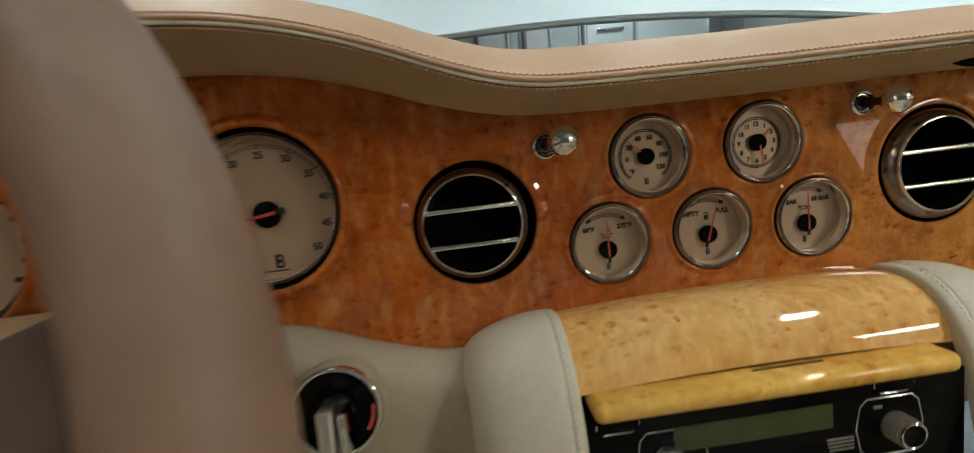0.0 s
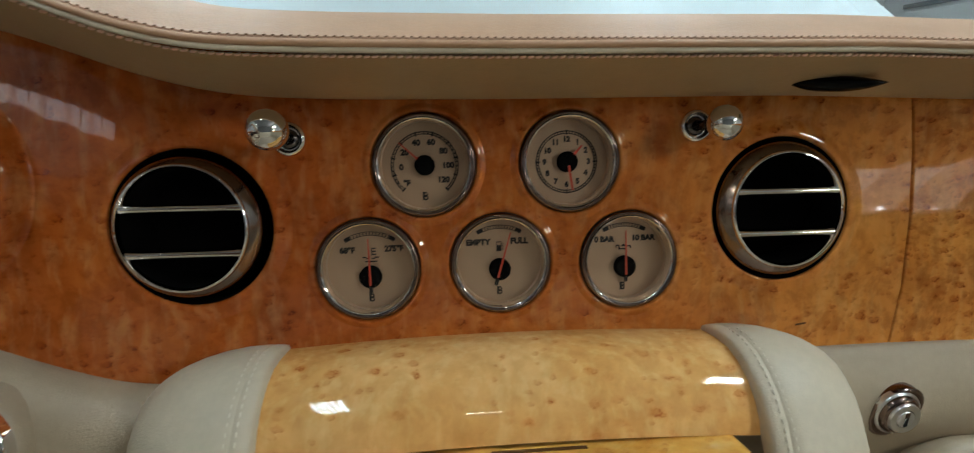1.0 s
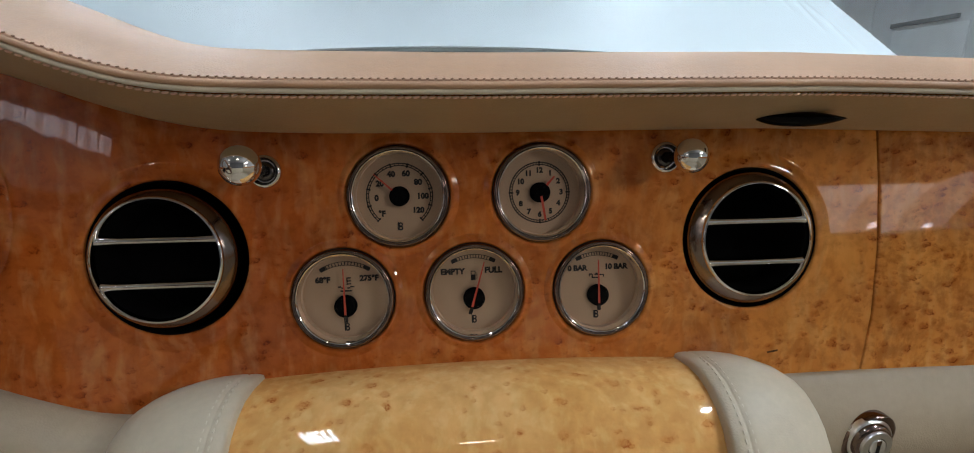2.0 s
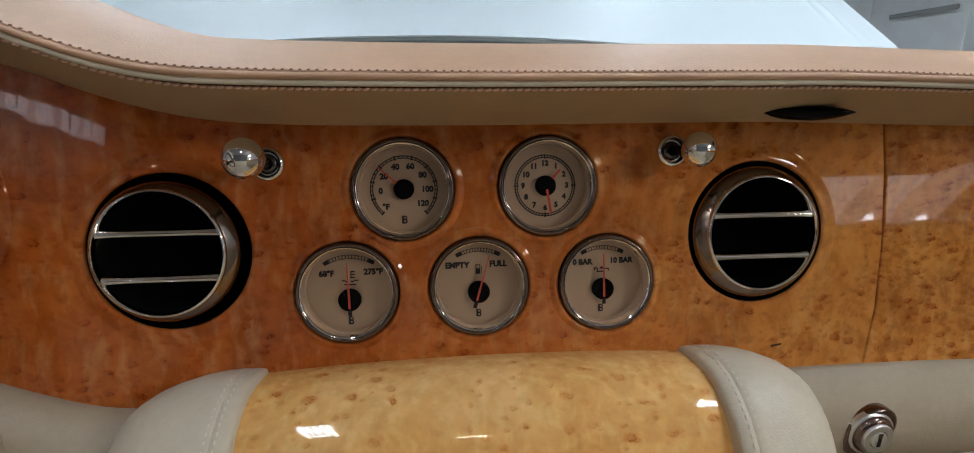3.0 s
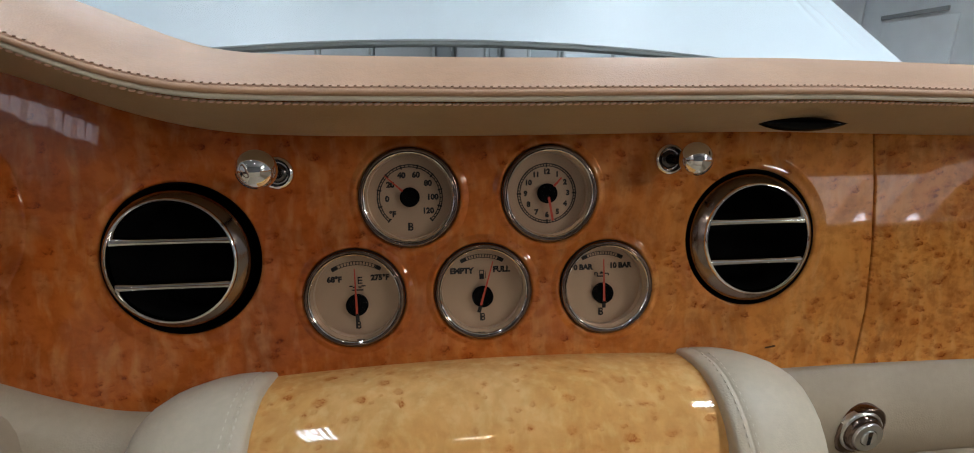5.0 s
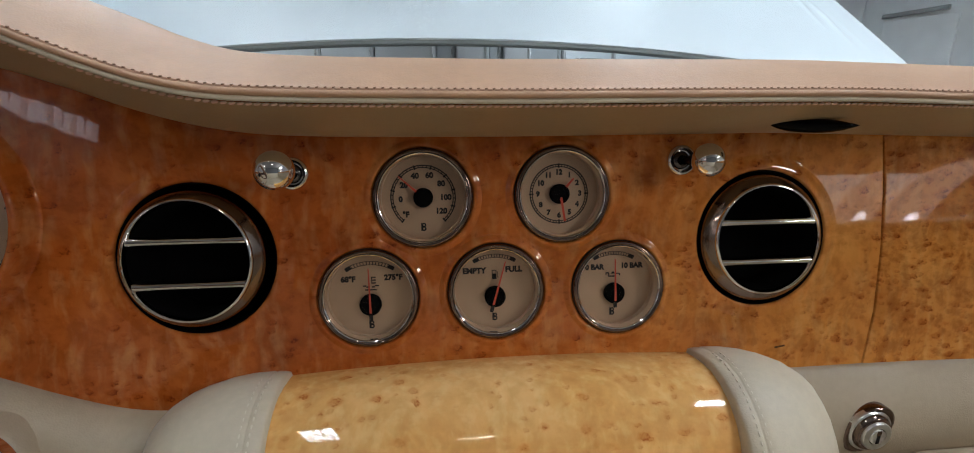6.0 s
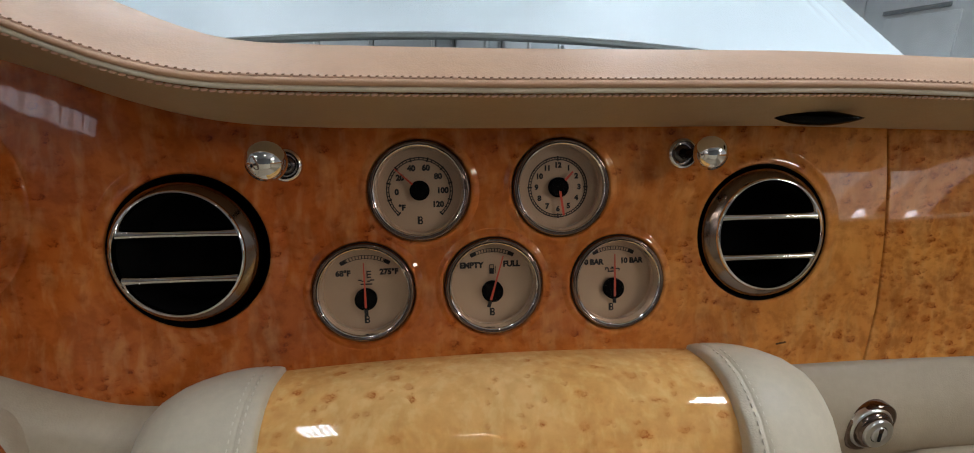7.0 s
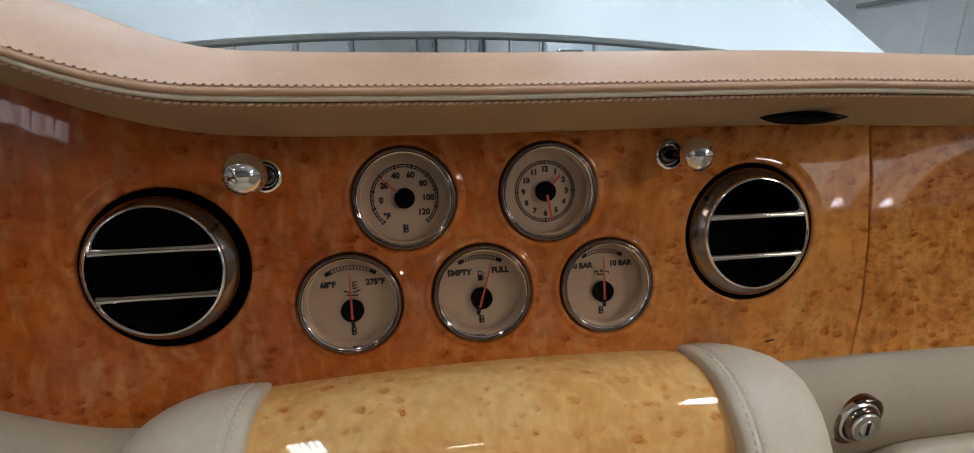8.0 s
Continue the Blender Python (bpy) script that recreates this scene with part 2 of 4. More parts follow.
BLIND_D = glowing("shaded_blind", (1.0, 0.84, 0.82), 1.4)
# Glows for the added wall plates; no window or awning is known there.
GLOW_PANE = glowing("wall_plate_glow", (1.0, 0.88, 0.82), 2.2)
GLOW_ARCH = glowing("dim_arch_glow", (1.0, 0.84, 0.78), 1.25)
GLOW_DASH = glowing("bright_dash_glow", (0.95, 0.97, 1.0), 9.0)
INK = plain("dial_ink", (0.011, 0.009, 0.008), 0.6)
RED = plain("needle_red", (0.62, 0.075, 0.035), 0.45)
GLASS = clear("instrument_glass", ior=1.2)
SCREEN = clear("windscreen_glass", (0.96, 0.985, 0.98), ior=1.35)
LCD = plain("lcd_green", (0.048, 0.062, 0.020), 0.25, vary=0.3, grain_scale=900)
LED_RED = glowing("red_segments", (1.0, 0.10, 0.02), 1.2)
LED_PINK = glowing("red_lamp_lit", (0.95, 0.02, 0.09), 0.8)
TINT_RED = plain("red_tinted_plastic", (0.10, 0.008, 0.018), 0.2, coat=0.5)
PAINT = plain("white_car_paint", (0.69, 0.755, 0.785), 0.42, coat=0.6, vary=0.01)
UNDERSIDE = plain("underside_grey", (0.21, 0.235, 0.235), 0.55, vary=0.08)
UNDER = plain("bonnet_lining", (0.10, 0.12, 0.125), 0.6)
GREY_CAB = plain("grey_cabinet_paint", (0.52, 0.53, 0.53), 0.45, grain=0.05, grain_scale=120, vary=0.05)
LOCKER = plain("locker_paint", (0.78, 0.80, 0.80), 0.45, vary=0.05)
PALE_CAB = plain("pale_cabinet_paint", (0.55, 0.60, 0.62), 0.4, vary=0.04)
DARK_GAP = plain("dark_recess", (0.08, 0.085, 0.09), 0.7)
WALL = plain("painted_wall", (0.36, 0.37, 0.38), 0.7, grain=0.1, grain_scale=60)
WALL_P = plain("pale_painted_wall", (0.62, 0.63, 0.63), 0.7, grain=0.1, grain_scale=60)
WALL_D = plain("dark_unseen_wall", (0.12, 0.125, 0.13), 0.7, grain=0.1, grain_scale=60)
CEILING = plain("ceiling_grey", (0.34, 0.35, 0.36), 0.8, grain=0.1, grain_scale=60)
FLOOR = plain("epoxy_floor", (0.12, 0.125, 0.13), 0.35, grain=0.1, grain_scale=80, vary=0.15)
# Unseen floor, kept pale to bounce light up under the dash pad.
CARPET = plain("pale_bounce_carpet", (0.36, 0.30, 0.22), 0.95, grain=0.6, grain_scale=500)


# ---------------------------------------------------------------- mesh helpers
DASH = pose(0, 0, 1.0, -10, 0, 0)   # x along the fascia, y into it, z up it


def thing(name, m, label, category, group="", kind=""):
    ob = new(name)
    ob.empty_display_size = 0.02
    ob.matrix_world = m
    return tagged(ob, label, category, group, kind)


def mesh_of(name, bm, material, smooth=True, angle=40, facing=None):
    bmesh.ops.recalc_face_normals(bm, faces=bm.faces)
    if facing is not None:
        bm.normal_update()
        if sum((f.normal.dot(Vector(facing)) * f.calc_area() for f in bm.faces)) < 0:
            bmesh.ops.reverse_faces(bm, faces=bm.faces)
    me = bpy.data.meshes.new(name)
    if smooth:
        lim = radians(angle)
        for f in bm.faces:
            f.smooth = True
        for e in bm.edges:
            if len(e.link_faces) == 2 and e.calc_face_angle(0) > lim:
                e.smooth = False
    bm.to_mesh(me)
    bm.free()
    me.materials.append(material)
    return me


def part(name, bm, material, parent, label="", smooth=True, angle=40, m=None, facing=None):
    ob = new(name, mesh_of(name, bm, material, smooth, angle, facing) if isinstance(bm, bmesh.types.BMesh) else bm)
    ob.parent = parent
    if m is not None:
        ob.matrix_basis = m
    return tagged(ob, label)


def single(name, bm, material, m, label, category, group="", kind="", smooth=True, angle=40):
    ob = new(name, mesh_of(name, bm, material, smooth, angle))
    ob.matrix_world = m
    return tagged(ob, label, category, group, kind)


def lathe(profile, n=56, closed=False, offset=None):
    """Turned about the y axis; profile rows of radius, y. offset(y) shifts the axis."""
    bm = bmesh.new()
    rings = []
    for r, y in profile:
        ox, oz = offset(y) if offset else (0, 0)
        if r < 1e-6:
            rings.append([bm.verts.new((ox, y, oz))])
        else:
            rings.append([bm.verts.new((ox + r * math.cos(2 * math.pi * k / n), y, oz + r * math.sin(2 * math.pi * k / n))) for k in range(n)])
    pairs = list(zip(rings, rings[1:]))
    if closed:
        pairs.append((rings[-1], rings[0]))
    for a, b in pairs:
        for k in range(n):
            j = (k + 1) % n
            if len(a) == 1 and len(b) == 1:
                continue
            if len(a) == 1:
                bm.faces.new((a[0], b[j], b[k]))
            elif len(b) == 1:
                bm.faces.new((a[k], a[j], b[0]))
            else:
                bm.faces.new((a[k], a[j], b[j], b[k]))
    return bm


def grid(rows, closed_u=False):
    """A sheet from rows of points of equal length."""
    bm = bmesh.new()
    vs = [[bm.verts.new(p) for p in row] for row in rows]
    for a, b in zip(vs, vs[1:]):
        for k in range(len(a) - 1 + (1 if closed_u else 0)):
            j = (k + 1) % len(a)
            bm.faces.new((a[k], a[j], b[j], b[k]))
    return bm


def box(x0, x1, y0, y1, z0, z1, bevel=0.0, seg=2):
    bm = bmesh.new()
    bmesh.ops.create_cube(bm, size=1.0)
    for v in bm.verts:
        v.co = Vector((x0 + (v.co.x + 0.5) * (x1 - x0), y0 + (v.co.y + 0.5) * (y1 - y0), z0 + (v.co.z + 0.5) * (z1 - z0)))
    if bevel:
        bmesh.ops.bevel(bm, geom=list(bm.edges), offset=bevel, segments=seg, affect="EDGES", profile=0.5)
    return bm


def tube(path, r, n=8, closed=False):
    """A round rod along points."""
    bm = bmesh.new()
    pts = [Vector(p) for p in path]
    rings = []
    for i, p in enumerate(pts):
        a = pts[i - 1] if (i or closed) else p
        b = pts[(i + 1) % len(pts)] if (i < len(pts) - 1 or closed) else p
        d = (b - a).normalized()
        s = d.cross(Vector((0, 0, 1)))
        if s.length < 1e-4:
            s = d.cross(Vector((0, 1, 0)))
        s.normalize()
        u = s.cross(d)
        rings.append([bm.verts.new(p + r * (math.cos(2 * math.pi * k / n) * s + math.sin(2 * math.pi * k / n) * u)) for k in range(n)])
    pairs = list(zip(rings, rings[1:]))
    if closed:
        pairs.append((rings[-1], rings[0]))
    for a, b in pairs:
        for k in range(n):
            bm.faces.new((a[k], a[(k + 1) % n], b[(k + 1) % n], b[k]))
    if not closed:
        bm.faces.new(rings[0])
        bm.faces.new(rings[-1])
    return bm


def curve_mesh(name, splines, depth, bevel, material):
    """A plate with holes: the first outline filled, the others cut out. Lies in x and z, front at y = 0, thick towards +y."""
    cu = bpy.data.curves.new(name, "CURVE")
    cu.dimensions, cu.fill_mode = "2D", "BOTH"
    cu.extrude, cu.bevel_depth, cu.bevel_resolution, cu.offset = depth / 2 - bevel, bevel, 2, -bevel
    for pts in splines:
        s = cu.splines.new("POLY")
        s.points.add(len(pts) - 1)
        for q, (x, z) in zip(s.points, pts):
            q.co = (x, z, 0, 1)
        s.use_cyclic_u = True
    ob = new("temporary", cu)
    bpy.context.view_layer.update()
    me = bpy.data.meshes.new_from_object(ob.evaluated_get(bpy.context.evaluated_depsgraph_get()))
    bpy.data.objects.remove(ob)
    bm = bmesh.new()
    bm.from_mesh(me)
    bmesh.ops.remove_doubles(bm, verts=bm.verts, dist=1e-5)
    for v in bm.verts:
        v.co = Vector((v.co.x, -v.co.z + depth / 2, v.co.y))
    return bm


def text_bm(body, size, bold=0.0):
    """Upright writing that faces -y, centred on its origin."""
    cu = bpy.data.curves.new("text", "FONT")
    cu.body, cu.size, cu.align_x, cu.align_y, cu.offset, cu.resolution_u = body, size, "CENTER", "CENTER", bold, 3
    cu.extrude = 0.00006
    ob = new("temporary", cu)
    bpy.context.view_layer.update()
    me = bpy.data.meshes.new_from_object(ob.evaluated_get(bpy.context.evaluated_depsgraph_get()))
    bpy.data.objects.remove(ob)
    bm = bmesh.new()
    bm.from_mesh(me)
    for v in bm.verts:
        v.co = Vector((v.co.x, -v.co.z, v.co.y))
    return bm


def circle(cx, cz, r, n=64):
    return [(cx + r * math.cos(2 * math.pi * k / n), cz + r * math.sin(2 * math.pi * k / n)) for k in range(n)]


def smooth_curve(table, step=0.004, width=5):
    """A smoothed function through rows of x, value."""
    xs = np.arange(table[0][0] - 0.1, table[-1][0] + 0.1, step)
    ys = np.interp(xs, [a for a, _ in table], [b for _, b in table])
    k = np.hanning(2 * width + 3)[1:-1]
    ys = np.convolve(np.pad(ys, width, mode="edge"), k / k.sum(), mode="valid")
    return lambda x: float(np.interp(x, xs, ys))


def arc_band(r0, r1, a0, a1, n=24, y=0.0, cx=0.0, cz=0.0):
    bm = bmesh.new()
    rows = []
    for i in range(n + 1):
        a = radians(a0 + (a1 - a0) * i / n)
        rows.append([(cx + r * math.cos(a), y, cz + r * math.sin(a)) for r in (r0, r1)])
    bm.free()
    return grid(rows)


def merge(*bms):
    """Joins several pieces of one part."""
    out = bms[0]
    for b in bms[1:]:
        me = bpy.data.meshes.new("piece")
        b.to_mesh(me)
        b.free()
        out.from_mesh(me)
        bpy.data.meshes.remove(me)
    return out


def moved(bm, m):
    bmesh.ops.transform(bm, matrix=m, verts=bm.verts)
    return bm


def ticks(r0, r1, a0, a1, count, width, y, cx=0.0, cz=0.0):
    bm = bmesh.new()
    for i in range(count):
        a = radians(a0 + (a1 - a0) * i / (count - 1))
        c, s = math.cos(a), math.sin(a)
        q = [(r0, -width), (r1, -width), (r1, width), (r0, width)]
        bm.faces.new([bm.verts.new((cx + r * c - w * s / 1, y, cz + r * s + w * c)) for r, w in q])
    return bm


# ---------------------------------------------------------------- garage
def plate_structure(name, bm, material, label):
    ob = new(name, mesh_of(name, bm, material, False))
    return tagged(ob, label, name.split("_")[0], kind="structure")


GX, GY0, GY1 = 2.62, -4.2, 4.6
# Back wall and ceiling are unseen; wall greys are set for the reflections.
plate_structure("floor", box(-GX - 0.2, GX + 0.2, GY0 - 0.2, GY1 + 0.2, -0.12, 0), FLOOR, "grey sealed concrete garage floor")
plate_structure("ceiling", box(-GX - 0.2, GX + 0.2, GY0 - 0.2, GY1 + 0.2, CEIL, CEIL + 0.12), CEILING, "grey painted garage ceiling")
plate_structure("wall_front", box(-GX - 0.2, GX + 0.2, GY1, GY1 + 0.2, 0, CEIL), WALL, "pale grey painted garage wall")
plate_structure("wall_back", box(-GX - 0.2, GX + 0.2, GY0 - 0.2, GY0, 0, CEIL), WALL_D, "unseen garage wall, dark grey to keep reflections dark")
plate_structure("wall_left", box(-GX - 0.2, -GX, GY0, GY1, 0, CEIL), WALL, "grey painted garage wall")
plate_structure("wall_right", box(GX, GX + 0.2, GY0, GY1, 0, CEIL), WALL_P, "pale grey painted garage wall")


def ceiling_fixture(x, y, sx, sy):
    t = thing("ceiling_light", pose(x, y, CEIL), "unseen slim white louvred ceiling light, lit", "ceiling light", "garage ceiling lights")
    part("housing", box(-sx / 2 - 0.03, sx / 2 + 0.03, -sy / 2 - 0.03, sy / 2 + 0.03, -0.085, -0.001, 0.01), LAMP_WHITE, t)
    n = max(3, round(sx / 0.034))
    for k in range(n + 1):
        u = -sx / 2 + sx * k / n
        part("louvre", box(u - 0.003, u + 0.003, -sy / 2, sy / 2, -0.125, -0.095, 0.001), LAMP_WHITE, t)
    return t


for lx, ly, sx, sy, pw, tone in LAMPS:
    ceiling_fixture(lx, ly, sx, sy)


def slab(outline, x0, x1):
    """A flat plate on the side wall: outline rows of y, z; thick along x."""
    bm = bmesh.new()
    a = [bm.verts.new((x0, y, z)) for y, z in outline]
    b = [bm.verts.new((x1, y, z)) for y, z in outline]
    bm.faces.new(a)
    bm.faces.new(b)
    for k in range(len(a)):
        j = (k + 1) % len(a)
        bm.faces.new((a[k], a[j], b[j], b[k]))
    return bm


def slat_blind(y0, y1, z0):
    """A strip window high on the side wall, closed by an uneven upright slat blind with daylight behind it."""
    t = thing("window_blind", pose(-GX + 0.03, 0, z0), "white upright slat blind glowing with daylight", "blind")
    n = 21
    rng = random.Random(4)
    for k in range(n):
        a = y0 + (y1 - y0) * k / n
        w = (y1 - y0) / n * rng.uniform(0.62, 0.92)
        top = 0.045 + 0.10 * min(1.0, (y1 - a) / 1.1)
        foot = 0.012 * math.sin(k * 1.3)
        lean = rng.uniform(-0.012, 0.012)
        bm = slab([(a, foot), (a + w, foot + 0.004), (a + w + lean, top + rng.uniform(-0.008, 0.008)), (a + lean, top)], 0.0, 0.010)
        part("slat", bm, BLIND if k % 3 else BLIND_D, t, smooth=False)
    part("headrail", box(-0.02, 0.03, y0, y1, 0.17, 0.20, 0.005), CEILING, t)
    # Added pale plate, standing for a lit patch of wall mirrored in the veneer.
    part("lit_wall_patch", slab([(y0 - 0.25, 0.04), (y1, -0.03), (y1, -0.42), (y0 + 0.35, -0.36)], -0.02, -0.006), LOCKER, t, "pale panel added for the lit wall mirrored in the veneer", smooth=False)
    return t


slat_blind(-3.72, -2.2, 2.045)


def side_window():
    """Added glowing plates behind the car, shaped for the bright reflections in the veneer."""
    t = thing("window_glow_1", pose(GX, -2.5, 1.0), "unseen glowing plates added for bright shapes mirrored in the veneer", "window", kind="structure")
    arch = [(-0.26, 0.22), (-0.22, 0.27), (-0.17, 0.325), (-0.09, 0.388), (0.0, 0.44), (0.06, 0.470)]
    part("pane", slab([(-0.30, 0.05), (-0.36, 0.16), (-0.55, 0.58), (-0.30, 0.535), (0.06, 0.474)] + [(y - 0.004, z + 0.003) for y, z in arch[::-1]] + [(-0.27, 0.05)], -0.012, -0.002), GLOW_PANE, t, smooth=False)
    part("glow_arch", slab([(-0.255, 0.05)] + arch + [(0.18, 0.492), (0.30, 0.498), (0.55, 0.49), (0.55, 0.47), (0.30, 0.405), (0.22, 0.355), (0.14, 0.295), (0.06, 0.225), (0.02, 0.05)], -0.016, -0.004), GLOW_ARCH, t, "dimmer glowing arch plate, added for the mirrored band", smooth=False)
    for k in range(4):
        part("glow_dash", slab([(-0.08 + 0.012 * k, 0.205 + 0.012 * k), (0.015, 0.208 + 0.012 * k), (0.010, 0.216 + 0.012 * k), (-0.075 + 0.012 * k, 0.213 + 0.012 * k)], -0.022, -0.017), GLOW_DASH, t, "small glowing dash, added for a mirrored glint", smooth=False)
    part("sill", box(-0.05, 0.0, -0.62, 0.62, -0.02, 0.02, 0.004), DARK_GAP, t)
    part("upper_plate", box(-0.012, -0.002, -0.525, 0.525, 0.62, 1.10), GREY_D, t, smooth=False)
    return t


side_window()


def cabinet(x0, x1, z1, material, label, drawers=False, handle_x=None, depth=0.45):
    """A steel garage cupboard against the front wall."""
    y0, y1 = GY1 - depth, GY1 - 0.004
    t = thing("garage_cabinet", pose((x0 + x1) / 2, (y0 + y1) / 2, 0), label, "cabinet", "cabinets along the garage wall")
    w, d = (x1 - x0) / 2, (y1 - y0) / 2
    part("body", box(-w, w, -d + 0.02, d, 0.0, z1, 0.004), GREY_CAB, t)
    if drawers:
        zs = [0.08, 0.45, 0.8, 1.1, z1 - 0.02]
        for a, b in zip(zs, zs[1:]):
            f = part("drawer", box(-w + 0.012, w - 0.012, -d, -d + 0.018, a + 0.006, b - 0.006, 0.003), material, t)
            part("handle", box(-w * 0.55, w * 0.55, -d - 0.028, -d, b - 0.075, b - 0.055, 0.004), CHROME, f, "bright bar handle")
    else:
        f = part("door", box(-w + 0.008, w - 0.008, -d, -d + 0.018, 0.06, z1 - 0.015, 0.003), material, t)
        hx = w - 0.03 if handle_x is None else handle_x
        part("handle", box(hx - 0.004, hx + 0.004, -d - 0.03, -d, 0.75, min(1.65, z1 - 0.06), 0.004), SATIN, f, "upright steel bar handle")
    return t


for x0, x1 in ((-2.4, -1.93), (-1.92, -1.43), (-1.42, -0.94), (-0.93, -0.50), (-0.49, 0.015), (0.19, 0.47), (0.60, 0.84)):
    cabinet(x0, x1, 2.1, GREY_CAB, "tall grey steel cupboard standing against the garage wall")
# Set-back fillers; their darker grey stands for the dim gaps between cupboards.
for x0, x1 in ((0.02, 0.185), (0.475, 0.595), (0.845, 1.125)):
    cabinet(x0, x1, 2.1, GREY_D, "mid grey filler for the dim gap between tall cupboards", depth=0.36)
cabinet(1.13, 1.56, 1.45, PALE_CAB, "pale grey steel drawer cabinet with bar handles", True)
cabinet(1.585, 2.25, 1.45, PALE_CAB, "pale grey steel cupboard beside the drawers")


def locker(y0, y1):
    """A tall flush locker on the side wall, with a dark finger slot above its panel."""
    t = thing("wall_locker", pose(GX - 0.06, (y0 + y1) / 2, 0), "grey panelled locker with a grey strip for the shade in the grip slot", "locker", "lockers on the side wall")
    w = (y1 - y0) / 2
    part("body", box(-0.05, 0.056, -w, w, 0.0, 2.3, 0.004), LOCKER, t)
    part("panel", box(-0.062, -0.05, -w + 0.16, w - 0.16, 0.15, 1.475, 0.004), LOCKER, t)
    # A proud grey strip stands for the shade inside the grip slot.
    part("slot", box(-0.064, -0.05, -w + 0.22, w - 0.14, 1.494, 1.517, 0.003), SLOT_GREY, t, "grey strip for the shade in the grip slot")
    return t


for k in range(6):
    locker(-0.363 + 0.74 * k, 0.373 + 0.74 * k)

# ---------------------------------------------------------------- car body
def bonnet():
    """The raised bonnet: its painted skin faces the windscreen, its lining faces the engine bay."""
    t = thing("car_bonnet", pose(0, 0.487, 1.187), "glossy white car bonnet propped wide open", "bonnet")
    m, length = 0.715, 1.15

    def at(x, s, drop=0.0):
        crease = 0.80 - 0.50 * s * length
        fall = max(0.0, abs(x) - crease)
        ridge = 0.0058 * math.exp(-((abs(x) - crease) / 0.0062) ** 2) * min(1.0, max(0.0, (s - 0.06) / 0.12)) ** 2
        return (x, s * length, -0.13 * x * x - fall * 0.04 + ridge + m * s * length - 0.03 * s * s - drop)

    xs = [-0.81 + 1.62 * i / 480 for i in range(481)]
    rows = []
    for x in xs:
        lead = [(x, 0.014, at(x, 0, 0.0035)[2]), (x, 0.006, at(x, 0, 0.0055)[2]), (x, 0.001, at(x, 0, 0.0045)[2]), (x, -0.001, at(x, 0, 0.002)[2])]
        rows.append(lead + [at(x, 0.006 + 0.994 * j / 20) for j in range(21)])
    skin = grid(rows)
    part("skin", skin, PAINT, t, angle=60)
    rows = []
    for x in [-0.785 + 1.57 * i / 40 for i in range(41)]:
        rows.append([(x, 0.014 + j / 12 * length, at(x, j / 12, 0.0035 + 0.02 * min(1, j / 2))[2]) for j in range(13)])
    part("lining", grid(rows), UNDER, t, "dark grey bonnet lining")
    # Grey band added for the dark underside edge of the bonnet.
    rows = [[(x, 0.0005, at(x, 0, 0.0030)[2]), (x, 0.0005, at(x, 0, 0.0085)[2]), (x, 0.003, at(x, 0, 0.0112)[2]), (x, 0.012, at(x, 0, 0.0118)[2]), (x, 0.030, at(x, 0, 0.0100)[2])] for x in [-0.78 + 1.56 * i / 80 for i in range(81)]]
    part("underside_band", grid(rows), UNDERSIDE, t, "grey band for the dark underside edge of the bonnet")
    for sx in (-0.62, 0.62):
        part("hinge", box(sx - 0.012, sx + 0.012, -0.03, 0.05, -0.19, -0.058, 0.004), BLACK, t, "black bonnet hinge")
    for sx in (-0.81, 0.81):
        rows = [[at(sx, j / 20), (sx * 0.9815, j / 20 * length + 0.012, at(sx, j / 20, 0.024)[2])] for j in range(21)]
        part("side_flange", grid(rows), PAINT, t)
    return t


bonnet()


def windscreen():
    t = thing("windscreen", pose(0, 0, 0), "clear curved car windscreen behind the dashboard", "windscreen")
    rows = []
    for i in range(25):
        x = -0.72 + 1.44 * i / 24
        rows.append([(x, 0.44 - 0.22 * x * x - s * 0.50, 1.085 + s * 0.40 - 0.02 * x * x) for s in (0, 0.25, 0.5, 0.75, 1.0)])
    g = part("pane", grid(rows), SCREEN, t, angle=80, facing=(0, -0.5, -1))
    g.visible_shadow = False
    return t


windscreen()


def scuttle():
    """The dark tray between dashboard and bonnet."""
    rows = []
    for i in range(25):
        x = -0.76 + 1.52 * i / 24
        rows.append([(x, 0.20, 0.98), (x, 0.34, 1.02 - 0.02 * x * x), (x, 0.44, 1.02 - 0.02 * x * x), (x, 0.52, 0.97), (x, 0.60, 0.80), (x, 0.60, 0.6)])
    single("scuttle_panel", grid(rows), BLACK, pose(0, 0, 0), "black scuttle panel under the windscreen", "scuttle panel")


scuttle()


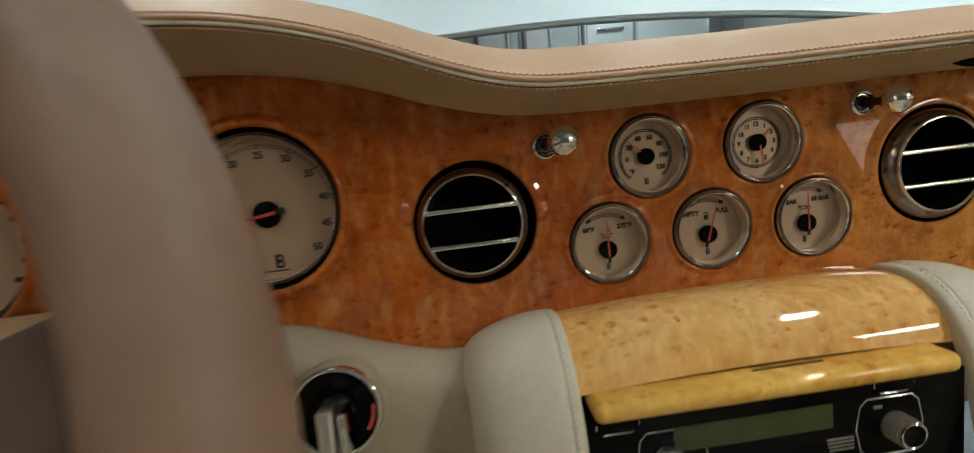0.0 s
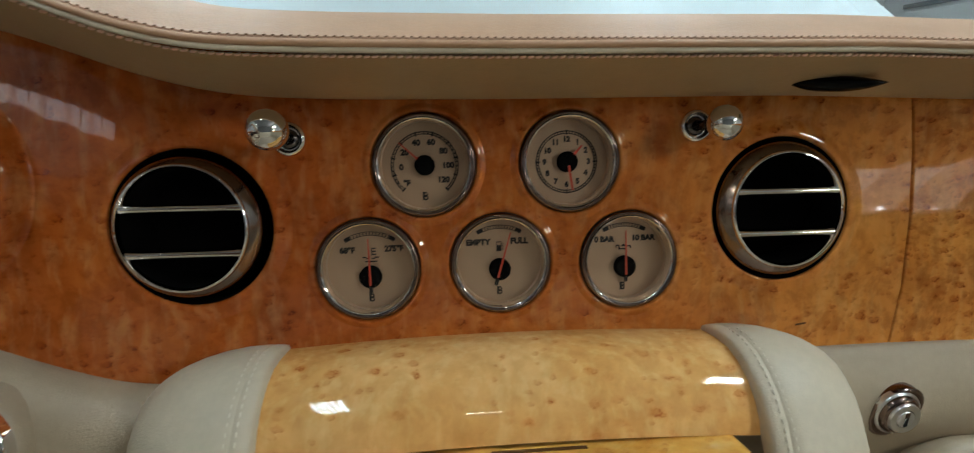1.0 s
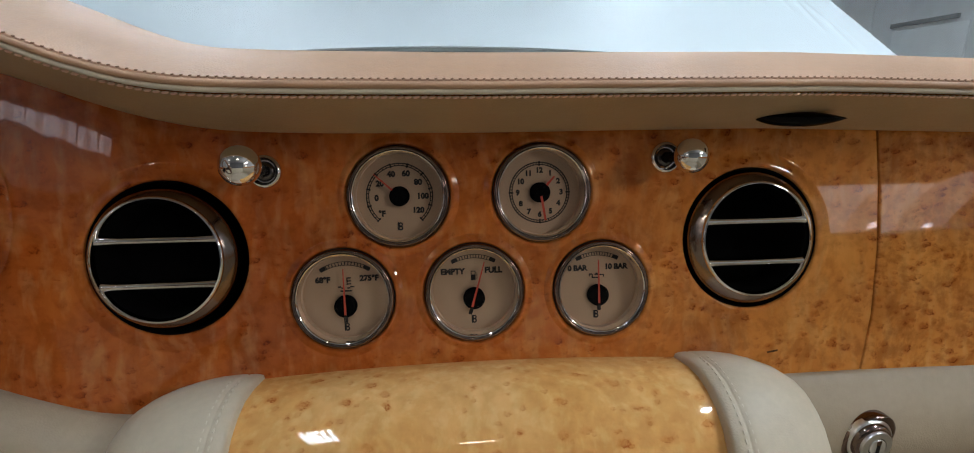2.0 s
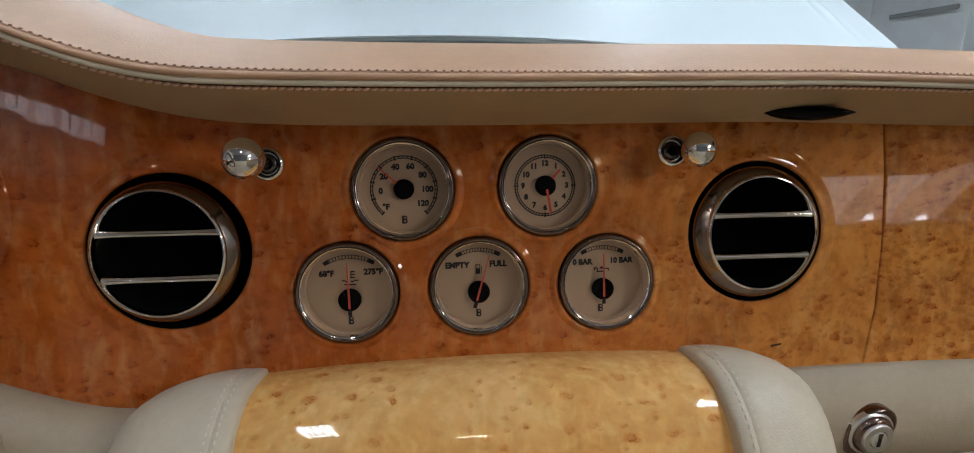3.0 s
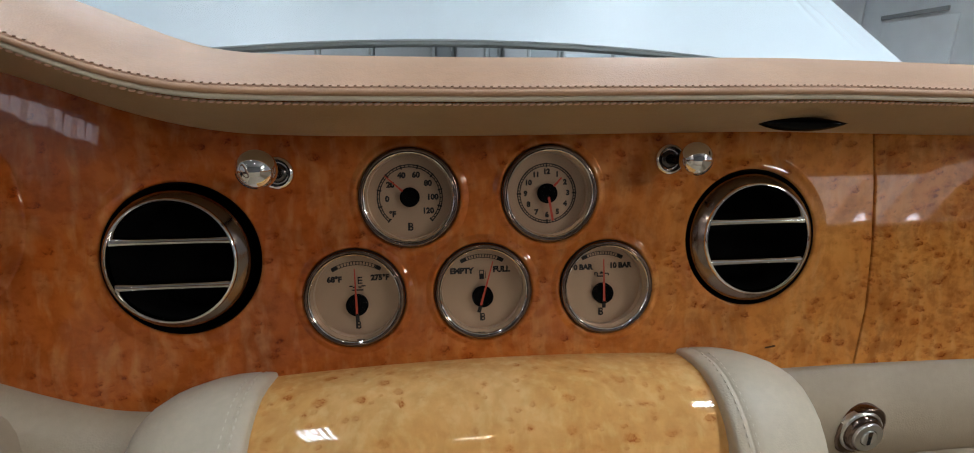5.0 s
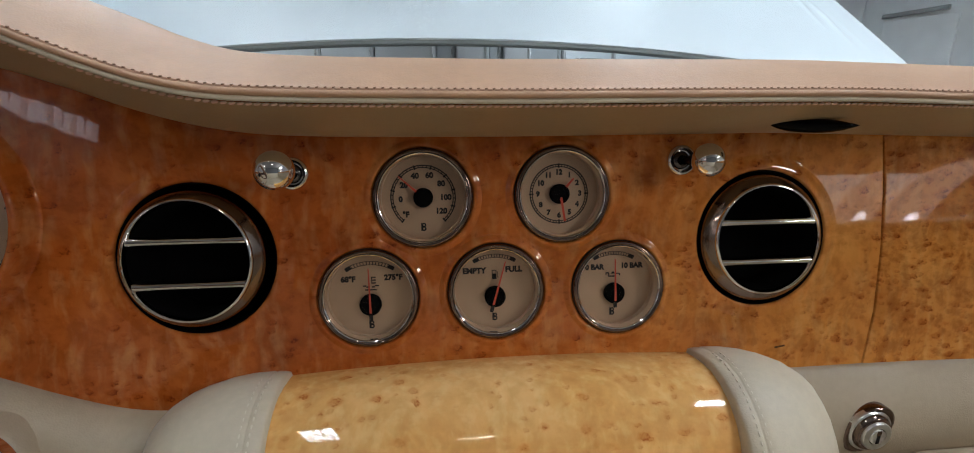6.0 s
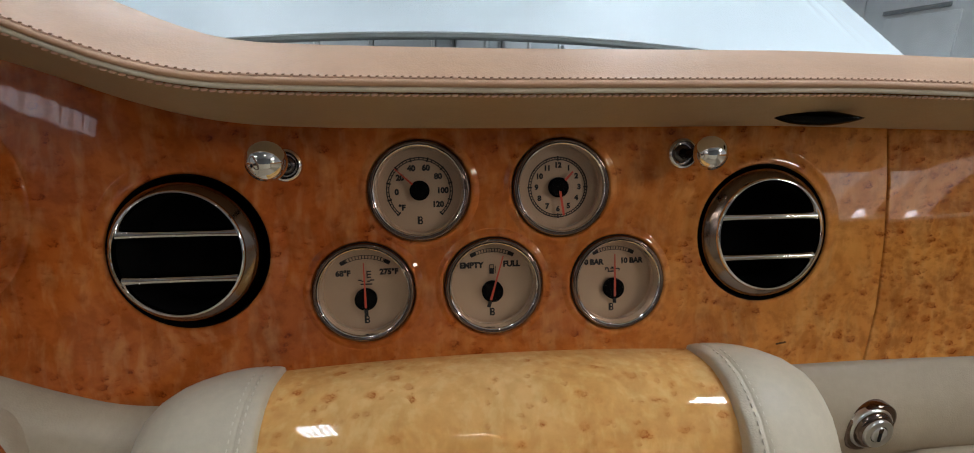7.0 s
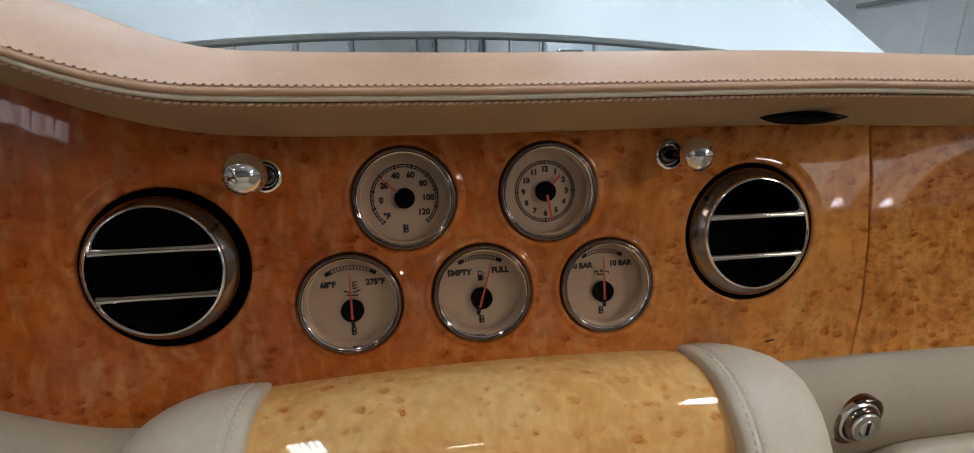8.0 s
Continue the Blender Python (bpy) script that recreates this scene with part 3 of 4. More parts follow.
def cabin():
    """Plain cabin sides, floor and rear that close the car round the camera."""
    for s, nm in ((-1, "door_1"), (1, "door_2")):
        rows, cap, rail = [], [], []
        for i in range(13):
            y = -1.5 + 1.62 * i / 12
            rows.append([(s * 0.74, y, 0.25), (s * 0.74, y, 0.55), (s * 0.70, y, 0.62), (s * 0.70, y, 0.66), (s * 0.75, y, 0.72), (s * 0.765, y, 0.98), (s * 0.77, y, 1.06), (s * 0.90, y, 1.06), (s * 0.93, y, 0.8), (s * 0.93, y, 0.3)])
            rail.append([(s * 0.768, y, 0.985), (s * 0.760, y, 0.995), (s * 0.758, y, 1.02), (s * 0.764, y, 1.045), (s * 0.775, y, 1.05)])
            cap.append([(s * 0.772, y, 1.045), (s * 0.767, y, 1.06), (s * 0.770, y, 1.072), (s * 0.782, y, 1.079), (s * 0.82, y, 1.080), (s * 0.86, y, 1.076), (s * 0.90, y, 1.06)])
        ob = new(nm, mesh_of(nm, grid(rows), CREAM, True))
        tagged(ob, "cream leather trimmed car door", "door", kind="structure")
        part("waist_rail", grid(rail), BURL, ob, "burr veneer waist rail")
        part("capping", grid(cap), PIPING, ob, "pale leather door capping")
    ob = new("floor_cabin", mesh_of("floor_cabin", box(-0.74, 0.74, -1.5, 0.35, 0.20, 0.25), CARPET, False))
    tagged(ob, "unseen carpet, pale to bounce light up under the pad", "floor", kind="structure")
    ob = new("wall_cabin", mesh_of("wall_cabin", box(-0.74, 0.74, -1.62, -1.5, 0.2, 0.95, 0.03), CREAM, True))
    tagged(ob, "cream leather rear bulkhead of the cabin", "wall", kind="structure")


cabin()

# ---------------------------------------------------------------- dashboard: wood, pads, console
WOOD = -0.012        # the veneer's face
LIP = smooth_curve([(-0.75, 0.118), (-0.60, 0.124), (-0.45, 0.133), (-0.345, 0.1355), (-0.317, 0.135), (-0.289, 0.1333), (-0.26, 0.130), (-0.231, 0.1238), (-0.2014, 0.1145),
                    (-0.172, 0.1033), (-0.143, 0.0952), (-0.1165, 0.0912), (-0.074, 0.0897), (0.0, 0.0892), (0.063, 0.0896), (0.148, 0.0900), (0.266, 0.0868), (0.45, 0.083), (0.75, 0.078)])
GAUGES = [(-0.0386, 0.0586), (0.0368, 0.0590), (-0.0688, 0.0060), (-0.0003, 0.0068), (0.0687, 0.0062)]
VENTS = [(-0.1538, 0.0300), (0.1538, 0.0312)]
TACHO = (-0.2841, 0.0543)
SPEEDO = (-0.4665, 0.0525)


def ease(u):
    u = min(1.0, max(0.0, u))
    return u * u * (3 - 2 * u)


RAISE = smooth_curve([(-0.75, 0.0041), (-0.20, 0.0043), (-0.185, 0.0039), (-0.172, 0.0033), (-0.162, 0.0024), (-0.152, 0.0015), (-0.142, 0.0007), (-0.132, 0.0001), (-0.120, -0.0004), (-0.10, -0.0003), (-0.07, 0.0), (0.7, 0.0)])
CRACK = (0.1690, -0.0343)


def fascia():
    t = thing("fascia_panel", DASH, "lacquered orange burr walnut veneer dashboard fascia", "dashboard panel")
    outline = [(-0.70, -0.09), (0.2126, -0.09), (0.2234, -0.048), (0.2294, -0.0153), (0.2316, 0.0225), (0.2309, 0.0595), (0.2287, 0.0877), (0.2256, 0.112), (-0.09, 0.112), (-0.16, 0.122), (-0.22, 0.142), (-0.30, 0.156), (-0.45, 0.156), (-0.70, 0.15)]
    holes = [circle(x, z, 0.0274) for x, z in GAUGES] + [circle(x, z, 0.0393) for x, z in VENTS] + [circle(*c, 0.0512, 96) for c in (TACHO, SPEEDO)]
    holes.append([(-0.400, 0.017), (-0.357, 0.017), (-0.357, 0.1095), (-0.400, 0.1095)])
    bm = curve_mesh("veneer", [outline] + holes, 0.008, 0.0008, BURL)
    part("veneer", moved(bm, pose(0, WOOD, 0)), BURL, t, angle=8)
    # the veneer swells to a low lip round every opening
    for (x, z), r, w, h in [(c, 0.0266, 0.0042, 0.0014) for c in GAUGES] + [(c, 0.0391, 0.0090, 0.0020) for c in VENTS] + [(c, 0.0498, 0.0070, 0.0060) for c in (TACHO, SPEEDO)]:
        crest = 0.0014 if r < 0.045 else 0.0030
        prof = [(r + crest + w * (1 - k / 10), WOOD + 0.0001 - h * (1 - math.cos(math.pi * k / 10)) / 2) for k in range(11)]
        prof += [(r + crest * (1 - math.sin(a)), WOOD + 0.0001 - h + crest * (1 - math.cos(a))) for a in (0.4, 0.8, 1.2, 1.57)] + [(r, WOOD + 0.006)]
        lip = lathe(prof, 72)
        if r > 0.045:   # the deep rims stand higher on the passenger's side
            for v in lip.verts:
                if v.co.y < WOOD:
                    v.co.y = WOOD + (v.co.y - WOOD) * (1 + 0.40 * (1 + v.co.x / math.hypot(v.co.x, v.co.z)))
        part("raised_lip", moved(lip, pose(x, 0, z)), BURL, t, angle=70)
    lid = curve_mesh("glovebox_lid", [[(0.2131, -0.09), (0.70, -0.09), (0.70, 0.112), (0.2261, 0.112), (0.2292, 0.0877), (0.2314, 0.0595), (0.2321, 0.0225), (0.2299, -0.0153), (0.2239, -0.048)]], 0.006, 0.0008, BURL_R)
    part("glovebox_lid", moved(lid, pose(0.2225, WOOD - 0.0002, 0) @ pose(0, 0, 0, 0, 0, -2.0) @ pose(-0.2225, 0, 0)), BURL_R, t, "burr walnut glovebox lid", angle=8)
    part("crack", moved(box(-0.0032, 0.0032, -0.0003, 0.0003, -0.0005, 0.0005, 0.0002), pose(CRACK[0], WOOD - 0.00005, CRACK[1], 0, -8, 0)), SLOT_BROWN, t, "short dark crack in the veneer")
    part("backing", box(-0.70, 0.70, WOOD + 0.045, WOOD + 0.05, -0.09, 0.108), BLACK, t)
    return t


fascia()


def stitch_run(points, length, radius, turn=0.0):
    """Short threads laid at points, each along the run."""
    bm = bmesh.new()
    for i in range(len(points) - 1):
        a, b = Vector(points[i]), Vector(points[i + 1])
        d = (b - a).normalized()
        c = (a + b) / 2
        u = d.cross(Vector((0, 1, 0))).normalized()
        d = (d * math.cos(turn) + u * math.sin(turn)).normalized()
        s = d.cross(u).normalized()
        h = length / 2
        ring = []
        for f, r in ((-1, 0.35), (-0.6, 1), (0.6, 1), (1, 0.35)):
            ring.append([bm.verts.new(c + d * h * f + radius * r * (math.cos(k * math.pi / 3) * u + math.sin(k * math.pi / 3) * s)) for k in range(6)])
        for p, q in zip(ring, ring[1:]):
            for k in range(6):
                bm.faces.new((p[k], p[(k + 1) % 6], q[(k + 1) % 6], q[k]))
        bm.faces.new(ring[0])
        bm.faces.new(ring[-1])
    return bm


# profile of the brow, relative to the lip: y, z
TOP_PAD = [(-0.0690, 0.0104), (-0.0770, 0.0107), (-0.0786, 0.0113), (-0.0790, 0.0123), (-0.0784, 0.0133), (-0.0772, 0.0141), (-0.0757, 0.0148), (-0.0735, 0.0165), (-0.066, 0.0224), (-0.056, 0.0286),
           (-0.042, 0.0344), (-0.026, 0.0382), (-0.010, 0.0410), (0.02, 0.044), (0.06, 0.045), (0.12, 0.041), (0.20, 0.028), (0.30, 0.008), (0.36, -0.02)]
FACE = [(-0.0125, 0.0035), (-0.0200, 0.0008), (-0.0258, 0.0), (-0.034, 0.0012), (-0.046, 0.0036), (-0.060, 0.0063), (-0.071, 0.0083), (-0.0735, 0.0088)]


def EDGE(x):
    return LIP(x) + RAISE(x)


def brow():
    t = thing("dash_pad", DASH, "tan over beige stitched leather dashboard pad", "dashboard pad")
    xs = [-0.70 + 0.01 * i for i in range(141)]
    part("top_pad", grid([[(x, y, LIP(x) + RAISE(x) + z) for y, z in TOP_PAD] for x in xs]), TAN, t, "tan leather top of the pad", angle=70)
    part("under_pad", grid([[(x, y, LIP(x) + RAISE(x) * ease((-0.0258 - y) / 0.0477) + z) for y, z in FACE] for x in xs]), BEIGE, t, "beige leather underside of the pad", angle=70)
    part("piping", tube([(x, -0.0768, EDGE(x) + 0.0098) for x in xs], 0.0011, 10), PIPING, t, "cream leather piping")
    run = [-0.60 + 0.0031 * i for i in range(388)]
    part("upper_stitching", stitch_run([(x, -0.0776, EDGE(x) + 0.0141) for x in run], 0.0027, 0.00056), THREAD, t, "tan thread stitching")
    # Dark dashes put the shade between stitches into colour, at the needle holes.
    holes = [(x + 0.00155, -0.0777, EDGE(x + 0.00155) + 0.0145) for x in run]
    part("thread_shadow", stitch_run(holes, 0.0013, 0.00036, 0.25), THREAD_D, t, "dark dashes for the shade at the needle holes")
    part("lower_stitching", stitch_run([(x, -0.0742, EDGE(x) + 0.0082) for x in run], 0.0025, 0.00058, 0.16), THREAD_P, t, "tan thread stitching")
    return t


brow()


def badge():
    t = thing("alarm_lens", DASH @ pose(0.1535, -0.0475, LIP(0.154) + 0.0026) @ pose(0, 0, 0, 12, 0, 0) @ pose(0, 0, 0, 0, 0, -27), "black oval sensor lens set under the pad", "sensor lens")
    bm = bmesh.new()
    bmesh.ops.create_uvsphere(bm, u_segments=32, v_segments=12, radius=1.0)
    for v in bm.verts:
        taper = (1 - abs(v.co.x) ** (3.2 if v.co.x < 0 else 2.2)) / max(0.02, math.sqrt(1 - min(1, v.co.x ** 2)) + 0.02)
        v.co = Vector((v.co.x * 0.0205, v.co.y * 0.0060 * taper, v.co.z * (0.0028 if v.co.z > 0 else 0.0046) * taper))
    part("lens", bm, GLOSS_BLACK, t)
    return t


badge()

ROLL_L = smooth_curve([(-0.75, -0.016), (-0.36, -0.016), (-0.32, -0.0160), (-0.293, -0.0178), (-0.26, -0.0258), (-0.227, -0.0392), (-0.195, -0.0498), (-0.174, -0.0522), (-0.12, -0.0525)], width=4)


def knee_roll(x0, x1, top, label, prof):
    xs = [x0 + (x1 - x0) * i / 80 for i in range(81)]
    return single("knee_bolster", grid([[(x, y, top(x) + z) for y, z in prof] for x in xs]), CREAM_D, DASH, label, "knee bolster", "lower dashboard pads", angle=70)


FLAT_ROLL = [(WOOD + 0.004, 0.002), (-0.0135, 0.0022), (-0.0162, 0.0012), (-0.0190, -0.003), (-0.0218, -0.010), (-0.0243, -0.018), (-0.0260, -0.026), (-0.0264, -0.033), (-0.0255, -0.040), (-0.0233, -0.0465), (-0.0200, -0.0525), (-0.0150, -0.060), (-0.008, -0.075), (0.0, -0.10)]
FULL_ROLL = [(WOOD + 0.004, 0.002), (-0.0135, 0.0022), (-0.0168, 0.0014), (-0.0225, -0.0018), (-0.0285, -0.0070), (-0.0325, -0.0130), (-0.0347, -0.0205), (-0.0357, -0.030), (-0.0362, -0.044), (-0.0359, -0.062), (-0.035, -0.09), (-0.03, -0.14), (-0.015, -0.22)]
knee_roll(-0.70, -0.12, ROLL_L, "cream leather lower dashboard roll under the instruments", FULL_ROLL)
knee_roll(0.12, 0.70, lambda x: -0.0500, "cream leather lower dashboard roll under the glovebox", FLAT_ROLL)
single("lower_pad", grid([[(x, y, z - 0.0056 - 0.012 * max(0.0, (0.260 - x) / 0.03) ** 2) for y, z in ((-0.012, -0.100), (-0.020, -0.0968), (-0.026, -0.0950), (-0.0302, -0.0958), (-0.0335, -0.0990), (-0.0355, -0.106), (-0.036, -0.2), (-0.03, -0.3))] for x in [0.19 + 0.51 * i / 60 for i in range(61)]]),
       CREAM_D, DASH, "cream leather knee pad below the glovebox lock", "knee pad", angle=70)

CONSOLE = [(-0.010, -0.0324), (-0.018, -0.0319), (-0.028, -0.0320), (-0.038, -0.0332), (-0.047, -0.0370), (-0.055, -0.0428), (-0.0612, -0.0505), (-0.0648, -0.058), (-0.0662, -0.0645)]
HALF = 0.1112


console = thing("centre_console", DASH, "golden burr veneer console with cream leather rails", "console")


def console_lid():
    t = console
    xs = [-HALF + 2 * HALF * i / 40 for i in range(41)]
    under = [(-0.0648, -0.0655), (-0.0630, -0.0648), (-0.0612, -0.0575)]
    part("lid", grid([[(x, y, z + 0.0012 - x * x / 3.5) for y, z in CONSOLE + under] for x in xs]), BURL_L, t, "glossy golden burr veneer lid", angle=50)
    return t


console_lid()


def console_strip():
    t = console
    bm = box(-0.1060, 0.1000, -0.0835, -0.0560, -0.0772, -0.0656, 0.0050, 4)
    p = part("pull_strip", bm, BURL_Y, t, "yellow burr veneer strip", angle=50)
    # Slot drawn as a thin brown strip, its inner shade put into the colour.
    part("slot", box(-0.012, 0.030, -0.0695, -0.0670, -0.0664, -0.0653, 0.0003), SLOT_BROWN, p, "narrow brown strip for the shade in the finger slot")
    return t


console_strip()
# rails run over the console and down both of its sides
RAIL = [(-0.010, -0.0332), (-0.018, -0.0318), (-0.028, -0.0312), (-0.039, -0.0324), (-0.049, -0.0362), (-0.0575, -0.0422), (-0.065, -0.0500), (-0.071, -0.0600), (-0.0765, -0.0740), (-0.081, -0.091), (-0.085, -0.115), (-0.089, -0.15), (-0.093, -0.22)]


def console_rail(s):
    t = console
    # distance from the middle, height at the fascia, height further out
    across = [(0.1105, -0.007, -0.007), (0.1105, -0.002, -0.002), (0.1112, 0.0002, 0.0006), (0.1135, 0.0008, 0.0020), (0.1172, 0.0010, 0.0026), (0.1182, 0.0005, 0.0021), (0.1192, 0.0011, 0.0029),
              (0.130, 0.0006, 0.0028), (0.140, -0.0010, 0.0016), (0.150, -0.0038, -0.0010), (0.158, -0.0068, -0.0045), (0.165, -0.0108, -0.0092), (0.170, -0.0155, -0.0150), (0.1735, -0.0220, -0.0225), (0.1745, -0.034, -0.034), (0.1745, -0.055, -0.055)]
    rows = []
    for i, (y, z) in enumerate(RAIL):
        a = Vector(RAIL[max(0, i - 1)])
        b = Vector(RAIL[min(len(RAIL) - 1, i + 1)])
        d = (b - a).normalized()
        nx = Vector((d.y, -d.x))
        if nx.x > 0 and nx.y < 0:
            nx = -nx
        grow = min(1.0, i / 4)
        rows.append([(s * (x - 0.003 * min(1.0, i / 7) * max(0, (x - 0.122) / 0.053)), y + nx.x * (h0 + (h1 - h0) * grow), z + nx.y * (h0 + (h1 - h0) * grow)) for x, h0, h1 in across])
    bm = grid(rows)
    bmesh.ops.subdivide_edges(bm, edges=list(bm.edges), cuts=1, smooth=0.6, use_grid_fill=True)
    rail = part("rail", bm, CREAM, t, "cream stitched leather rail", angle=80)
    # two rows of stitches along the seam
    for off in (0.0150, 0.0192):
        pts = []
        for i in range(2, len(RAIL) - 1):
            a, b = Vector(RAIL[i]), Vector(RAIL[i + 1])
            d = (b - a).normalized()
            nx = Vector((d.y, -d.x))
            if nx.x > 0 and nx.y < 0:
                nx = -nx
            steps = max(1, round((b - a).length / 0.0034))
            for k in range(steps):
                q = a.lerp(b, k / steps) + nx * 0.0026
                pts.append((s * (0.1011 + off), q.x, q.y))
        part("stitching", stitch_run(pts, 0.0023, 0.00046), THREAD_C, rail, "cream thread stitching")
    return t


console_rail(-1)
console_rail(1)


# ---------------------------------------------------------------- instruments
def mark(size):
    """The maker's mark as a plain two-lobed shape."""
    a = arc_band(size * 0.12, size * 0.29, 0, 360, 20, 0, 0, size * 0.23)
    b = arc_band(size * 0.13, size * 0.32, 0, 360, 20, 0, 0, -size * 0.24)
    return merge(a, b, box(-size * 0.38, -size * 0.18, -0.0001, 0.0001, -size * 0.52, size * 0.52))


def bezel_profile(r):
    return [(r + 0.0001, 0.004), (r + 0.0001, -0.0016), (r - 0.0001, -0.0025), (r - 0.0006, -0.0031), (r - 0.0014, -0.0033), (r - 0.0021, -0.0029), (r - 0.0024, -0.0020), (r - 0.0024, -0.0012)]


def gauge(x, z, label, face, r=0.0262, deep=0.0065, name="gauge", group="dashboard gauges", seat=WOOD):
    t = thing(name, DASH @ pose(x, seat, z), label, "gauge", group)
    part("bezel", lathe(bezel_profile(r)), NICKEL, t, "dark polished bezel", angle=50)
    part("black_ring", lathe([(r + 0.0002, 0.004), (r + 0.0002, -0.0018), (r - 0.0001, -0.0022)]), BLACK, t, "thin black ring round the bezel", angle=50)
    if seat != WOOD:
        part("sleeve", lathe([(r + 0.0017, 0.004), (r + 0.0017, -0.0062), (r + 0.0014, -0.0062), (r + 0.0013, 0.0015), (r - 0.0002, 0.0016)]), VOID, t, "black sleeve of the deep opening", angle=50)
    part("inner_ring", lathe([(r - 0.0021, -0.0016), (r - 0.0022, -0.0027), (r - 0.0026, -0.0033), (r - 0.0031, -0.0031), (r - 0.0034, -0.0021), (r - 0.0036, 0.0010), (r - 0.0037, 0.003)]), CHROME, t, "bright chrome ring", angle=60)
    part("cup", lathe([(r - 0.0036, 0.001), (r - 0.0037, deep * 0.6), (r - 0.0038, deep)]), CUP, t)
    part("dial", lathe([(r - 0.0037, deep), (0, deep)]), DIAL, t, "silvery cream dial")
    g = part("glass", lathe([(r - 0.0035, 0.0008), (r * 0.5, 0.0000), (0, -0.0003)]), GLASS, t, "clear glass", facing=(0, -1, 0))
    g.visible_shadow = False
    face(t, deep - 0.0003)
    return t


def put_text(t, body, size, x, z, y, bold=0.00024):
    part("numeral" if body[0].isdigit() else "lettering", text_bm(body, size * 1.3, bold), INK, t, m=pose(x, y, z), smooth=False)


def needle(t, y, ang, length, tail, w=0.00058, cx=0.0, cz=0.0, hub=0.0059, colour=None, hub_y=0.0035, tail_w=0.0010):
    a = radians(ang)
    m = pose(cx, 0, cz) @ pose(0, 0, 0, 0, -ang, 0)
    blade = bmesh.new()
    back = -tail * 0.5 if tail else hub * 0.2
    top = 0.0040 if tail else 0.0031
    pts = [(back, -w), (length, -w * 0.45), (length, w * 0.45), (back, w)]
    lo = [blade.verts.new((px, y - top + 0.0005, pz)) for px, pz in pts]
    hi = [blade.verts.new((px, y - top, pz)) for px, pz in pts]
    blade.faces.new(lo)
    blade.faces.new(hi)
    for k in range(4):
        blade.faces.new((lo[k], lo[(k + 1) % 4], hi[(k + 1) % 4], hi[k]))
    part("needle", moved(blade, m), colour or RED, t, "red needle", smooth=False)
    part("hub", moved(lathe([(hub, y), (hub, y - hub_y + 0.0008), (hub * 0.85, y - hub_y), (0, y - hub_y)], 32), pose(cx, 0, cz)), VOID, t, "black hub")
    if tail:
        part("needle_tail", moved(box(-tail, 0, y - 0.0034, y - 0.0024, -tail_w, tail_w, 0.0003), m), INK, t)


def arc_scale(t, y, cz, r, half, heavy=True):
    part("scale", merge(arc_band(r + 0.0008, r + 0.0011, 90 - half, 90 + half, 24, y, 0, cz), arc_band(r - 0.0011, r - 0.0008, 90 - half, 90 + half, 24, y, 0, cz),
                        ticks(r - 0.0009, r + 0.0009, 90 - half, 90 + half, 17, 0.00022, y, 0, cz),
                        arc_band(r - 0.0011, r + 0.0011, 90 + half - 7, 90 + half, 4, y - 0.0001, 0, cz), arc_band(r - 0.0011, r + 0.0011, 90 - half, 90 - half + 7, 4, y - 0.0001, 0, cz)), INK, t, smooth=False)


def face_temperature(t, y):
    arc_scale(t, y, -0.0074, 0.0250, 31)
    put_text(t, "68°F", 0.0032, -0.0118, 0.0088, y)
    put_text(t, "275°F", 0.0032, 0.0125, 0.0092, y)
    part("mark", moved(mark(0.0041), pose(0.0002, y, -0.0166)), INK, t, smooth=False)
    def bar(x0, x1, z0, z1):
        return box(x0, x1, y - 0.0001, y + 0.0001, z0, z1)

    icon = merge(bar(0.0006, 0.0011, 0.0060, 0.0100), *[bar(0.0011, 0.0030, zz, zz + 0.0006) for zz in (0.0062, 0.0078, 0.0094)],
                 bar(-0.0040, -0.0022, 0.0046, 0.0053), bar(-0.0022, -0.0008, 0.0040, 0.0047), bar(0.0008, 0.0024, 0.0040, 0.0047), bar(0.0024, 0.0046, 0.0046, 0.0053), bar(-0.0028, 0.0034, 0.0024, 0.0031))
    part("icon", icon, INK, t, "black coolant symbol", smooth=False)
    needle(t, y, 91, 0.0203, 0.0085, cz=-0.0052)


def face_fuel(t, y):
    arc_scale(t, y, -0.0066, 0.0250, 28)
    put_text(t, "EMPTY", 0.0033, -0.0114, 0.0101, y)
    put_text(t, "FULL", 0.0034, 0.0109, 0.0104, y)
    part("mark", moved(mark(0.0041), pose(0, y, -0.0162)), INK, t, smooth=False)
    icon = merge(box(-0.0015, 0.0011, y - 0.0001, y + 0.0001, 0.0052, 0.0083), box(-0.0015, -0.0011, y - 0.0001, y + 0.0001, 0.0083, 0.0103), box(0.0007, 0.0011, y - 0.0001, y + 0.0001, 0.0083, 0.0103),
                 box(-0.0015, 0.0011, y - 0.0001, y + 0.0001, 0.0100, 0.0104), box(0.0017, 0.0020, y - 0.0001, y + 0.0001, 0.0056, 0.0095))
    part("icon", icon, INK, t, "black fuel pump symbol", smooth=False)
    needle(t, y, 74, 0.0208, 0.0088, cz=-0.0044)


